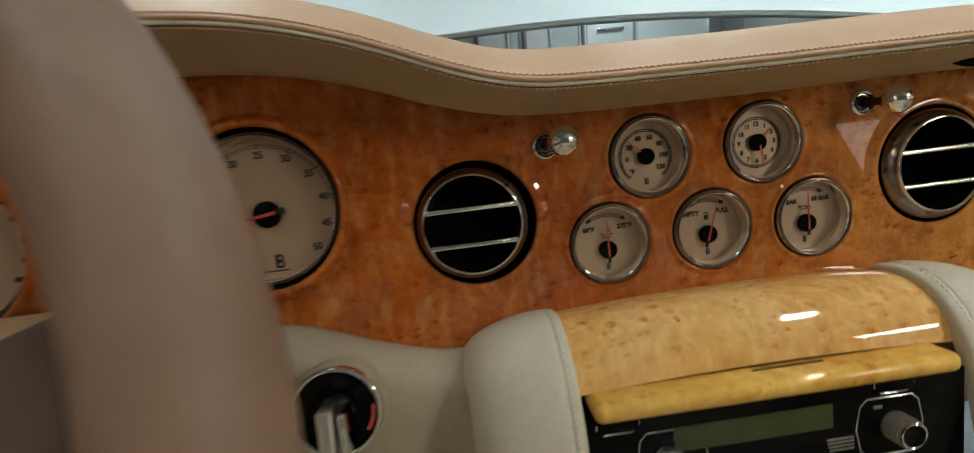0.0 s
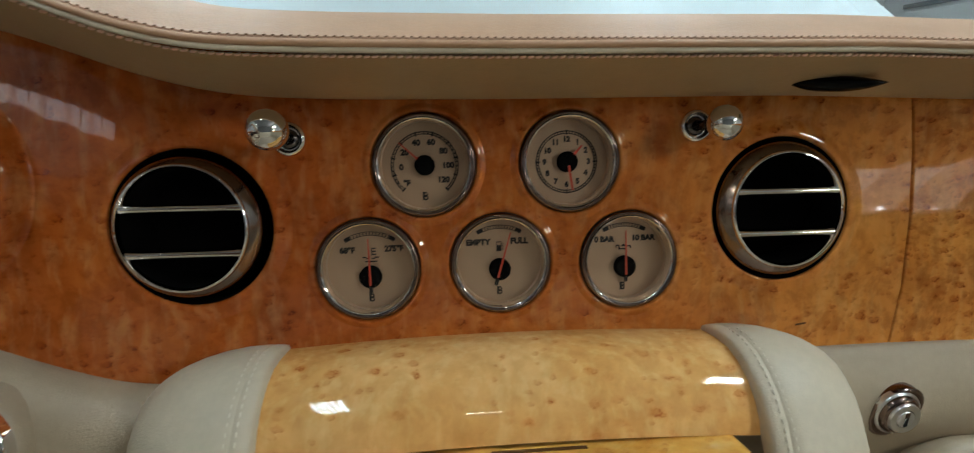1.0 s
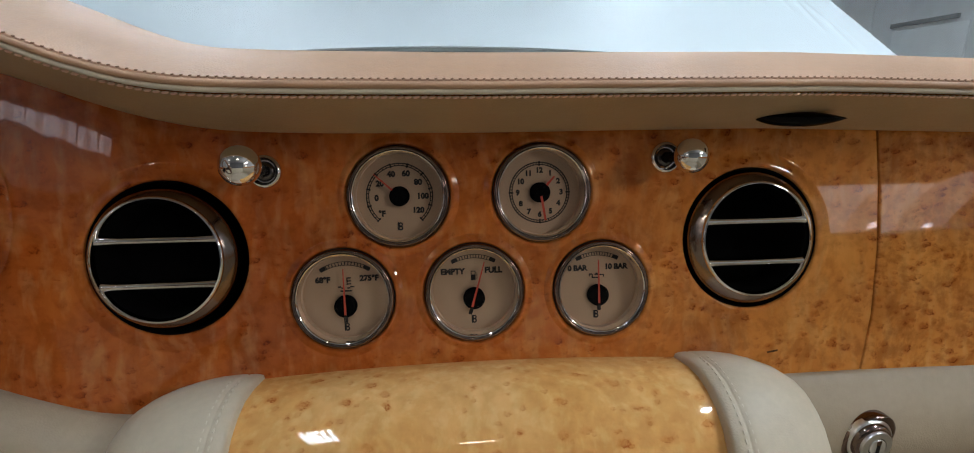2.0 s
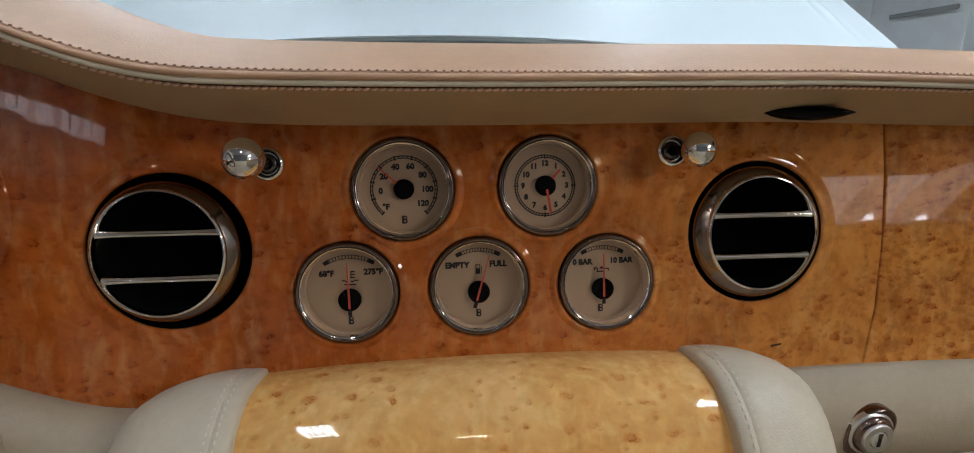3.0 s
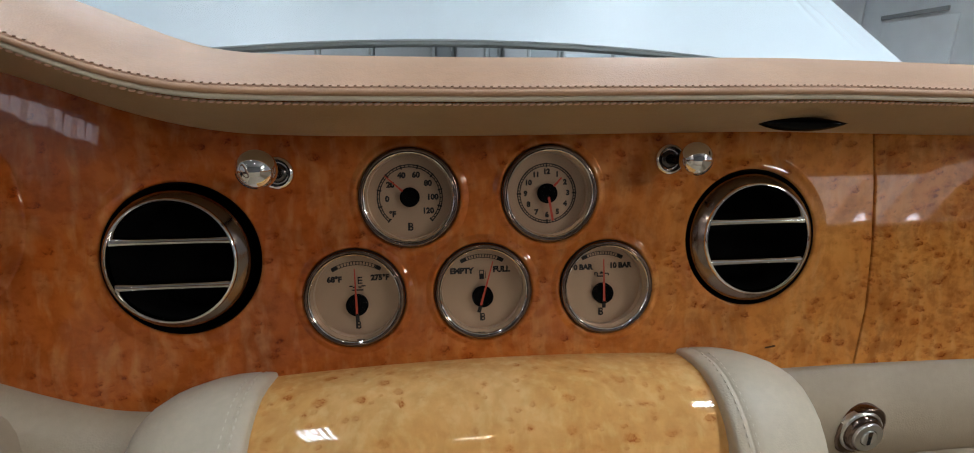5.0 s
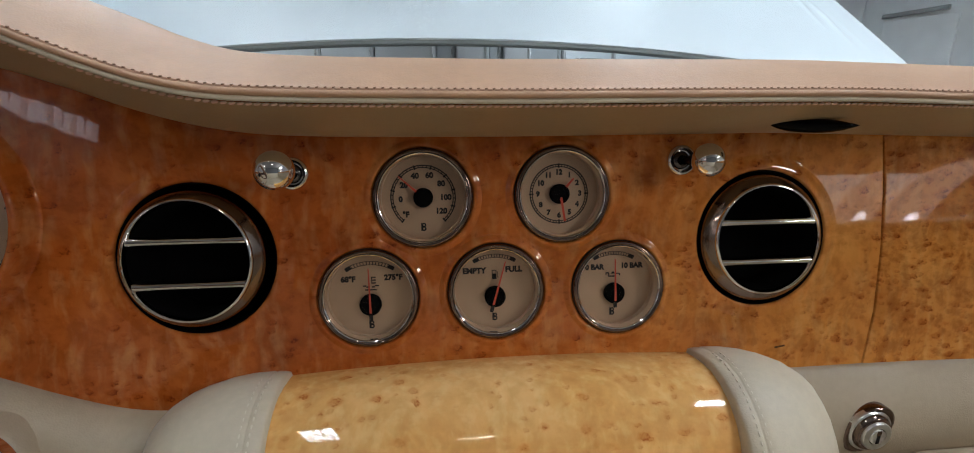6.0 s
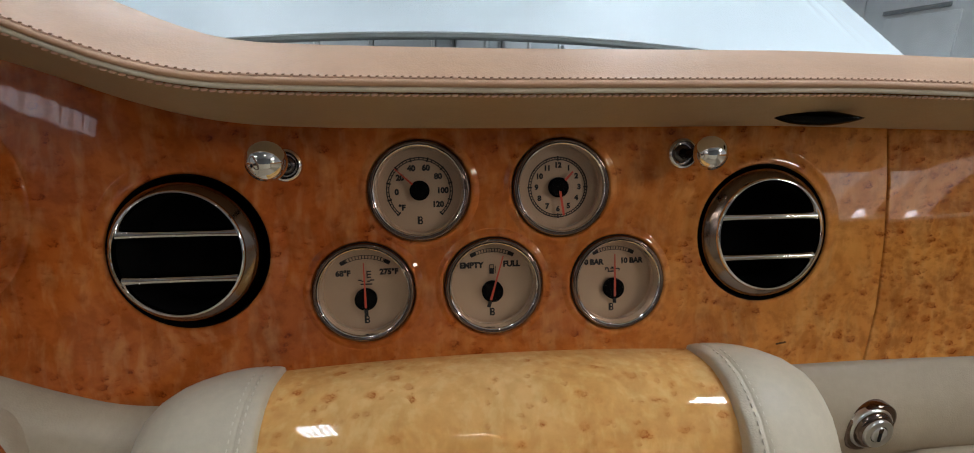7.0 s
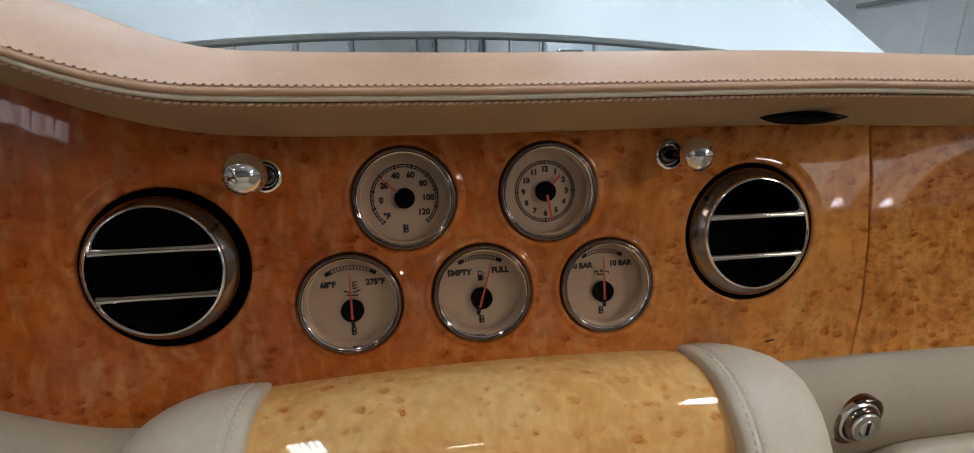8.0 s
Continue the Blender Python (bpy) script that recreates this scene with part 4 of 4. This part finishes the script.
def face_oil(t, y):
    arc_scale(t, y, -0.0068, 0.0250, 28)
    put_text(t, "0 BAR", 0.0032, -0.0112, 0.0102, y)
    put_text(t, "10 BAR", 0.0032, 0.0108, 0.0106, y)
    part("mark", moved(mark(0.0041), pose(-0.0006, y, -0.0158)), INK, t, smooth=False)
    def bar(x0, x1, z0, z1):
        return box(x0, x1, y - 0.0001, y + 0.0001, z0, z1)

    icon = merge(bar(-0.0030, 0.0012, 0.0044, 0.0051), bar(-0.0030, -0.0024, 0.0044, 0.0068), bar(0.0008, 0.0014, 0.0044, 0.0066), bar(-0.0046, -0.0028, 0.0064, 0.0071),
                 bar(-0.0046, -0.0041, 0.0054, 0.0068), bar(-0.0014, 0.0012, 0.0062, 0.0068), bar(-0.0009, 0.0003, 0.0068, 0.0074), bar(0.0014, 0.0036, 0.0060, 0.0066), bar(0.0034, 0.0040, 0.0050, 0.0064))
    part("icon", icon, INK, t, "black oil can symbol", smooth=False)
    needle(t, y, 91, 0.0200, 0.0082, cz=-0.0048)


def ring_scale(t, y, r, a0, a1, fine, coarse, w=0.0013):
    part("scale", merge(arc_band(r - 0.0003, r + 0.0003, a0, a1, 64, y), arc_band(r - w - 0.0001, r - w + 0.0004, a0, a1, 64, y), ticks(r - w, r, a0, a1, fine, 0.00022, y), ticks(r - w - 0.0006, r + 0.0006, a0, a1, coarse, 0.00040, y)), INK, t, smooth=False)


def face_outside(t, y):
    ring_scale(t, y, 0.0174, 228, -48, 37, 10)
    for i, s in enumerate(("0", "20", "40", "60", "80", "100", "120")):
        a = radians(184 - 37.0 * i)
        put_text(t, s, 0.0032, 0.0122 * math.cos(a), 0.0124 * math.sin(a), y)
    put_text(t, "°F", 0.0032, -0.0096, -0.0092, y)
    part("mark", moved(mark(0.0041), pose(0, y, -0.0160)), INK, t, smooth=False)
    needle(t, y, 138, 0.0175, 0.0, w=0.0006, hub=0.0053)


def face_clock(t, y):
    ring_scale(t, y, 0.0164, 90, 450, 61, 5, 0.0014)
    for h in range(1, 13):
        a = radians(90 - 30 * h)
        put_text(t, str(h), 0.0030, 0.0120 * math.cos(a), 0.0120 * math.sin(a), y)
    needle(t, y, 48, 0.0115, 0.0, w=0.0009, hub=0.0055)
    part("minute_hand", moved(box(0.002, 0.0152, y - 0.0040, y - 0.0036, -0.0006, 0.0006), pose(0, 0, 0, 0, 81, 0)), RED, t, "red clock pointer", smooth=False)


FACES = [("outside temperature gauge with chrome bezel", face_outside), ("round dashboard clock with chrome bezel", face_clock), ("coolant temperature gauge with red needle", face_temperature),
         ("fuel gauge with red needle near full", face_fuel), ("oil pressure gauge with red needle upright", face_oil)]
for (gx, gz), (lab, face) in zip(GAUGES, FACES):
    gauge(gx, gz, lab, face)


def face_tacho(t, y):
    cz = -0.0035
    a0, a1, r, w = 221, -41.6, 0.0434, 0.0018
    part("scale", merge(arc_band(r - 0.0002, r + 0.0002, a0, a1, 64, y, 0, cz), arc_band(r - w, r - w + 0.0003, a0, a1, 64, y, 0, cz), ticks(r - w, r, a0, a1, 51, 0.00020, y, 0, cz), ticks(r - w - 0.0008, r + 0.0008, a0, a1, 11, 0.00045, y, 0, cz)), INK, t, smooth=False)
    for i in range(11):
        a = radians(221 - 26.26 * i)
        put_text(t, str(5 * i), 0.0048, 0.0371 * math.cos(a), cz + 0.0371 * math.sin(a), y, 0.0002)
    part("mark", moved(mark(0.0085), pose(0.003, y, -0.0345)), INK, t, smooth=False)
    part("caption", merge(*[box(-0.0075 + 0.0032 * k, -0.0050 + 0.0032 * k, y - 0.0001, y, -0.0412, -0.0400) for k in range(5)]), INK, t, smooth=False)
    needle(t, y, 189, 0.0385, 0.012, w=0.0011, hub=0.0085, cz=-0.0038, tail_w=0.002)


gauge(*TACHO, "large rev counter with cream dial, deep behind its veneer rim", face_tacho, 0.0480, 0.0100, "rev_counter", "driver instruments", -0.0098)


def face_speed(t, y):
    a0, a1, r, w = 221, -41.6, 0.0420, 0.0018
    part("scale", merge(arc_band(r - 0.0002, r + 0.0002, a0, a1, 64, y), arc_band(r - w, r - w + 0.0003, a0, a1, 64, y), ticks(r - w, r, a0, a1, 61, 0.00020, y), ticks(r - w - 0.0008, r + 0.0008, a0, a1, 13, 0.00045, y)), INK, t, smooth=False)
    for i in range(13):
        a = radians(221 - 21.9 * i)
        part("numeral_bar", moved(box(-0.0028, 0.0028, -0.0001, 0.0, -0.0015, 0.0015), pose(0.0352 * math.cos(a), y, 0.0352 * math.sin(a))), INK, t, smooth=False)
    needle(t, y, 221, 0.0385, 0.012, w=0.0011, hub=0.0085, tail_w=0.002)


gauge(*SPEEDO, "large speedometer with cream dial behind the steering wheel", face_speed, 0.0480, 0.0100, "speedometer", "driver instruments", -0.0098)


def air_vent(x, z, s):
    t = thing("air_vent", DASH @ pose(x, WOOD, z), "round chrome bullseye air vent with two slats", "air vent", "dashboard air vents")
    off = lambda y: ((s * 0.0010 - 0.0010) * min(1.0, max(0.0, (0.012 - y) / 0.018)), 0.0)
    grow = 0.0006 + 0.0006 * s
    part("well", lathe([(0.0392, -0.0003), (0.0390, -0.0008), (0.0386, -0.0006), (0.0384, 0.004), (0.0382, 0.020), (0.0, 0.030)]), VOID, t, "black recessed well", angle=50)
    part("barrel", lathe([(0.0367 + grow, 0.016), (0.0367 + grow, 0.006), (0.0363 + grow, 0.001), (0.0354 + grow * 0.8, -0.0025), (0.0336 + grow * 0.4, -0.0052), (0.0314, -0.0070)], offset=off), BARREL, t, "dark polished barrel", angle=60)
    part("front_ring", lathe([(0.0316, -0.0064), (0.0315, -0.0076), (0.0310, -0.0085), (0.0302, -0.0086), (0.0296, -0.0077), (0.0293, -0.0055)], offset=off), CHROME, t, "chrome front ring", angle=60)
    part("duct", lathe([(0.0296, -0.0058), (0.0293, 0.0), (0.0288, 0.018), (0.0, 0.022)], offset=off), VOID, t, "black duct mouth")
    # slats: a lipped front edge, thicker towards the ends, and a plain blade behind
    for dz in (0.0097, -0.0128):
        half = math.sqrt(0.0298 ** 2 - dz ** 2)
        rows = []
        for k in range(17):
            u = -1 + 2 * k / 16
            f = 1.25 + 0.35 * u ** 6
            rows.append([(s * 0.0010 - 0.0010 + u * half, yy, dz + zz * f) for yy, zz in ((-0.0066, -0.0012), (-0.0075, -0.0007), (-0.0078, 0.0001), (-0.0073, 0.0010), (-0.0045, 0.0018), (0.006, 0.0013), (0.006, 0.0002), (-0.004, -0.0009))])
        part("slat", grid(rows, True), CHROME, t, "chrome slat", angle=50)
    return t


for (vx, vz), s in zip(VENTS, (-1, 1)):
    air_vent(vx, vz, s)


def pull_knob(bx, bz, kx, kz, ky):
    t = thing("organ_stop_knob", DASH @ pose(bx, WOOD, bz), "polished chrome organ stop vent pull", "pull knob", "vent pulls")
    d = Vector((kx - bx, ky - WOOD, kz - bz))
    n = d.length
    turn = Vector((0, -1, 0)).rotation_difference(d).to_matrix().to_4x4()
    part("flange", lathe([(0.0085, 0.0005), (0.0085, -0.0014), (0.0080, -0.0026), (0.0070, -0.0030), (0.0060, -0.0022), (0.0056, -0.0008), (0.0, -0.0006)], 40), CHROME, t, angle=50)
    part("seat", lathe([(0.0054, -0.0004), (0.0048, -0.0012), (0.0036, -0.0020), (0.0, -0.0022)], 32), DARK_METAL, t, "dark seat of the stem")
    part("stem", moved(lathe([(0.0030, -0.002), (0.0026, -0.008), (0.0026, -n + 0.010), (0.0036, -n + 0.0066), (0.0036, -n + 0.004)], 24), turn), DARK_METAL, t, "dark stem")
    part("ball", moved(lathe([(0.0034, -n + 0.0066)] + [(0.0087 * math.sin(a), -n + 0.0078 * math.cos(a)) for a in [math.pi * k / 16 for k in range(3, 17)]], 40), turn), CHROME, t, "polished chrome ball", angle=60)
    return t


pull_knob(-0.1048, 0.0726, -0.1018, 0.0735, -0.0510)
pull_knob(0.1046, 0.0764, 0.1080, 0.0756, -0.0345)


def info_display():
    t = thing("info_display", DASH @ pose(-0.3785, WOOD, 0.0632), "dark driver display panel with red lit figures", "display panel")
    part("panel", box(-0.0210, 0.0210, -0.0004, 0.004, -0.0458, 0.0458, 0.0008), GLOSS_BLACK, t)
    for z in (-0.0466, 0.0450):
        part("trim", box(-0.0213, 0.0213, -0.0014, 0.002, z, z + 0.0016, 0.0004), SATIN, t)
    part("figures", text_bm("069", 0.0088, 0.0003), LED_RED, t, "lit orange red figures", m=pose(0.0110, -0.0008, 0.0325), smooth=False)
    part("caption", merge(*[box(-0.0015 + 0.004 * k, 0.0017 + 0.004 * k, -0.0008, -0.0004, 0.0392, 0.0402) for k in range(4)]), LED_RED, t, smooth=False)
    part("warning_lamp", box(-0.0185, 0.0010, -0.0010, 0.0, -0.0112, -0.0030, 0.0004), LED_PINK, t, "lit pink red lamp")
    part("red_window", box(-0.0135, 0.0185, -0.0009, 0.0, -0.041, -0.026, 0.0004), TINT_RED, t, "dark red window")
    for zz in (0.018, 0.004, -0.019):
        part("segment", box(-0.0035, 0.0165, -0.0008, 0.0, zz - 0.0045, zz + 0.0045, 0.0004), BLACK, t)
    return t


info_display()


# ---------------------------------------------------------------- console fittings
def radio():
    t = thing("car_radio", DASH @ pose(0, -0.0745, -0.13), "black car radio with green screen and chrome knobs", "radio")
    part("body", box(-0.1095, 0.1095, 0.0, 0.05, -0.09, 0.0520, 0.001), GLOSS_BLACK, t)
    part("screen", box(-0.062, 0.030, -0.0006, 0.002, 0.0270, 0.0415, 0.0006), LCD, t, "unlit green screen")

    def frame_line(x0, x1, z0, z1, bulge=0.0):
        pts = [(x0 + 0.004, 0, z1), (x1 - 0.004, 0, z1), (x1, 0, z1 - 0.004), (x1 + bulge, 0, (z0 + z1) / 2), (x1, 0, z0 + 0.004), (x1 - 0.004, 0, z0), (x0 + 0.004, 0, z0), (x0, 0, z0 + 0.004), (x0 - bulge, 0, (z0 + z1) / 2), (x0, 0, z1 - 0.004)]
        return tube(pts, 0.00045, 6, True)

    for s in (-1, 1):
        part("surround", moved(frame_line(0.046, 0.081, 0.006, 0.0405, 0.0025), Matrix.Diagonal((s, 1, 1, 1))), SATIN, t, "thin silver outline")
        part("button", box(s * 0.0925 - 0.0115 - 0.026 * (s > 0), s * 0.0925 + 0.0115 - 0.026 * (s > 0), -0.0012, 0.002, 0.0435, 0.0520, 0.0008), GLOSS_BLACK, t)
        part("button_outline", frame_line(s * 0.0925 - 0.0118 - 0.026 * (s > 0), s * 0.0925 + 0.0118 - 0.026 * (s > 0), 0.0430, 0.0525), SATIN, t, "thin silver outline")
        k = part("volume_knob", moved(lathe([(0.0080, 0.0), (0.0078, -0.0115), (0.0074, -0.0128)], 48), pose(s * 0.0660, 0, 0.0235)), SATIN, t, "knurled chrome knob")
        knurl = bmesh.new()
        for i in range(40):
            for j in range(5):
                a = 2 * math.pi * (i + 0.5 * (j % 2)) / 40
                c = Vector((0.0080 * math.cos(a), -0.0015 - 0.0022 * j, 0.0080 * math.sin(a)))
                u = Vector((-math.sin(a), 0, math.cos(a))) * 0.0006
                w = Vector((0, 0.0013, 0))
                tip = knurl.verts.new(c * 1.0 + Vector((math.cos(a), 0, math.sin(a))) * 0.0006)
                q = [knurl.verts.new(c + d) for d in (u, w, -u, -w)]
                for e in range(4):
                    knurl.faces.new((q[e], q[(e + 1) % 4], tip))
        part("knurling", moved(knurl, pose(s * 0.0660, 0, 0.0235)), SATIN, k, smooth=False)
        part("edge_ring", moved(lathe([(0.0076, -0.0122), (0.0075, -0.0130), (0.0070, -0.0133), (0.0065, -0.0130), (0.0063, -0.0122)], 40), pose(s * 0.0660, 0, 0.0235)), CHROME, k, "bright edge ring")
        part("cap", moved(lathe([(0.0064, -0.0126), (0.0058, -0.0123), (0.0, -0.0121)], 40), pose(s * 0.0660, 0, 0.0235)), GLOSS_BLACK, k, "black knob cap")
        part("legend", box(s * 0.058 - 0.004, s * 0.058 + 0.001, -0.0004, 0.0002, 0.0345, 0.0362), SATIN, t)
    for k in range(4):
        part("legend", box(0.026 + 0.0005 * k, 0.042, -0.0004, 0.0002, 0.0195 - 0.0022 * k, 0.0202 - 0.0022 * k), SATIN, t)
    return t


radio()


def ignition():
    t = thing("ignition_switch", DASH @ pose(-0.2480, -0.0426, -0.0655, -6, 0, 0), "chrome ringed ignition switch with key inserted", "ignition switch")
    bead = [(0.0250 + 0.0015 * math.cos(k * math.pi / 9), -0.0046 - 0.0015 * math.sin(k * math.pi / 9)) for k in range(10)]
    part("ring", lathe([(0.0265, 0.012)] + bead + [(0.0235, 0.004)], 72), CHROME, t, "chrome ring", angle=60)
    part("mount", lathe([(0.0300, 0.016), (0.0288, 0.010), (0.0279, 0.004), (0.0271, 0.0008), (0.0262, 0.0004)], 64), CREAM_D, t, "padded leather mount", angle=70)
    part("face", lathe([(0.0236, -0.0026), (0.0225, -0.0016), (0.012, -0.0006), (0, -0.0006)], 48), GLOSS_BLACK, t, "black recessed switch face")
    part("position_mark", arc_band(0.0200, 0.0222, -38, 4, 12, -0.0026), RED, t, "red position mark")
    part("barrel", lathe([(0.0095, 0.008), (0.0095, -0.006), (0.008, -0.0075), (0, -0.0075)], 40), BLACK, t)
    key = part("key", box(-0.0042, 0.0042, -0.030, -0.006, -0.022, 0.010, 0.0016, 3), SATIN, t, "steel key with black grip")
    part("key_grip", box(0.0058, 0.0100, -0.026, -0.004, -0.018, 0.006, 0.0015, 3), CHROME, key)
    return t


ignition()


def glovebox_lock():
    base = Vector((0.2162, -0.0262, -0.0822))
    turn = Vector((0, -1, 0)).rotation_difference(Vector((0.01, -0.98, -0.20))).to_matrix().to_4x4()
    t = thing("glovebox_lock", DASH @ Matrix.Translation(base) @ turn, "round chrome push lock with key slot", "lock")
    oval = pose(0, 0, 0, 0, -42, 0) @ Matrix.Diagonal((1.0, 1, 0.74, 1)) @ pose(0, 0, 0, 0, 42, 0)
    part("flange", moved(lathe([(0.0172, 0.006), (0.0172, -0.0002), (0.0167, -0.0010), (0.0155, -0.0013), (0.0134, -0.0010), (0.0130, 0.0)], 56), oval), NICKEL, t, "dark oval flange", angle=50)
    part("ring", lathe([(0.0132, 0.002), (0.0132, -0.0012), (0.0129, -0.0018), (0.0121, -0.0022), (0.0115, -0.0016)], 48), SATIN, t, "bright satin ring", angle=50)
    part("collar", lathe([(0.0117, 0.0), (0.0117, -0.0022), (0.0112, -0.0036), (0.0103, -0.0046), (0.0092, -0.0050), (0.0086, -0.0042)], 48), NICKEL, t, "dark polished collar", angle=60)
    part("barrel", lathe([(0.0090, -0.004), (0.0090, -0.0060), (0.0086, -0.0065), (0.0054, -0.0065), (0.0053, -0.0058)], 48), SATIN, t, "satin steel barrel", angle=50)
    part("gap", lathe([(0.0055, -0.0059), (0.0046, -0.0059)], 40), BLACK, t, "dark gap round the cylinder")
    part("cylinder", lathe([(0.0048, -0.0056), (0.0048, -0.0066), (0.0045, -0.0069), (0.0, -0.0069)], 40), SATIN, t, angle=50)
    part("key_slot", box(-0.0010, 0.0010, -0.0072, -0.0066, -0.0042, 0.0014), BLACK, t, "dark key slot", smooth=False)
    part("slot_groove", box(-0.0013, 0.0013, -0.0071, -0.0067, 0.0015, 0.0043), NICKEL, t, smooth=False)
    return t


glovebox_lock()


# ---------------------------------------------------------------- steering wheel and column
def steering_wheel():
    t = thing("steering_wheel", pose(-0.4030, -0.2225, 1.0426, -26.3, 0, -3.8), "brown leather steering wheel with a thick rim", "steering wheel")
    rows = []
    for i in range(96):
        a = 2 * math.pi * i / 96
        rows.append([((0.1878 + 0.0174 * math.cos(b)) * math.cos(a), 0.0174 * math.sin(b), (0.1878 + 0.0174 * math.cos(b)) * math.sin(a)) for b in [2 * math.pi * k / 20 for k in range(20)]])
    rows.append(rows[0])
    bm = grid(rows, True)
    bmesh.ops.remove_doubles(bm, verts=bm.verts, dist=1e-6)
    part("rim", bm, RIM_TAN, t, "brown leather rim", angle=80)
    part("rim_stitching", stitch_run([(0.1703 * math.cos(a), -0.001, 0.1703 * math.sin(a)) for a in [2 * math.pi * k / 220 for k in range(221)]], 0.003, 0.0005), THREAD, t)
    for ang in (8, 172, 270):
        rows = []
        for i in range(9):
            u = i / 8
            r = 0.05 + 0.123 * u
            w = 0.030 - 0.014 * u + 0.016 * u ** 4
            rows.append([(r, 0.012 - 0.010 * u + yy, w * ww) for ww, yy in ((-1, 0.004), (-0.8, -0.005), (0, -0.008), (0.8, -0.005), (1, 0.004), (0.7, 0.010), (-0.7, 0.010))])
        part("spoke", moved(grid(rows, True), pose(0, 0, 0, 0, -ang, 0)), SPOKE, t, "leather spoke, its shade put into a dark brown", angle=60)
    part("hub_cover", lathe([(0.066, 0.035), (0.066, 0.005), (0.060, -0.008), (0.045, -0.016), (0.02, -0.019), (0, -0.0195)], 48), TAN, t, "tan leather hub cover", angle=60)
    part("column_boss", lathe([(0.036, 0.02), (0.034, 0.18), (0.0, 0.18)], 32), BLACK, t)
    return t


steering_wheel()


def column_cowl():
    t = thing("column_cowl", DASH @ pose(-0.387, -0.020, -0.052), "tan leather steering column shroud with seam", "column shroud")
    def shell(table):
        rows = []
        for y, w, h in table:
            rows.append([(w * math.copysign(abs(math.cos(a)) ** 0.40, math.cos(a)), y, h * math.copysign(abs(math.sin(a)) ** 0.45, math.sin(a))) for a in [2 * math.pi * k / 96 for k in range(96)]])
        return grid(rows, True)

    part("side_skirt", shell(((0.03, 0.086, 0.030), (-0.010, 0.092, 0.038), (-0.0276, 0.0975, 0.047), (-0.044, 0.1010, 0.060))), SUEDE, t, "dark brown suede skirt", angle=70)
    part("cover", shell(((-0.030, 0.098, 0.0590), (-0.044, 0.103, 0.0680), (-0.050, 0.1070, 0.0710), (-0.056, 0.1095, 0.0725), (-0.061, 0.1085, 0.0720), (-0.066, 0.1045, 0.068), (-0.069, 0.096, 0.060), (-0.070, 0.02, 0.012))), COWL, t, angle=70)
    part("seam", tube([(0.098 * u + 0.006, -0.0702 + 0.002 * max(0, u - 0.8) / 0.2, -0.004 + 0.018 * u) for u in [k / 12 for k in range(13)]], 0.0006, 6), THREAD_D, t, "thin stitched seam")
    return t


column_cowl()
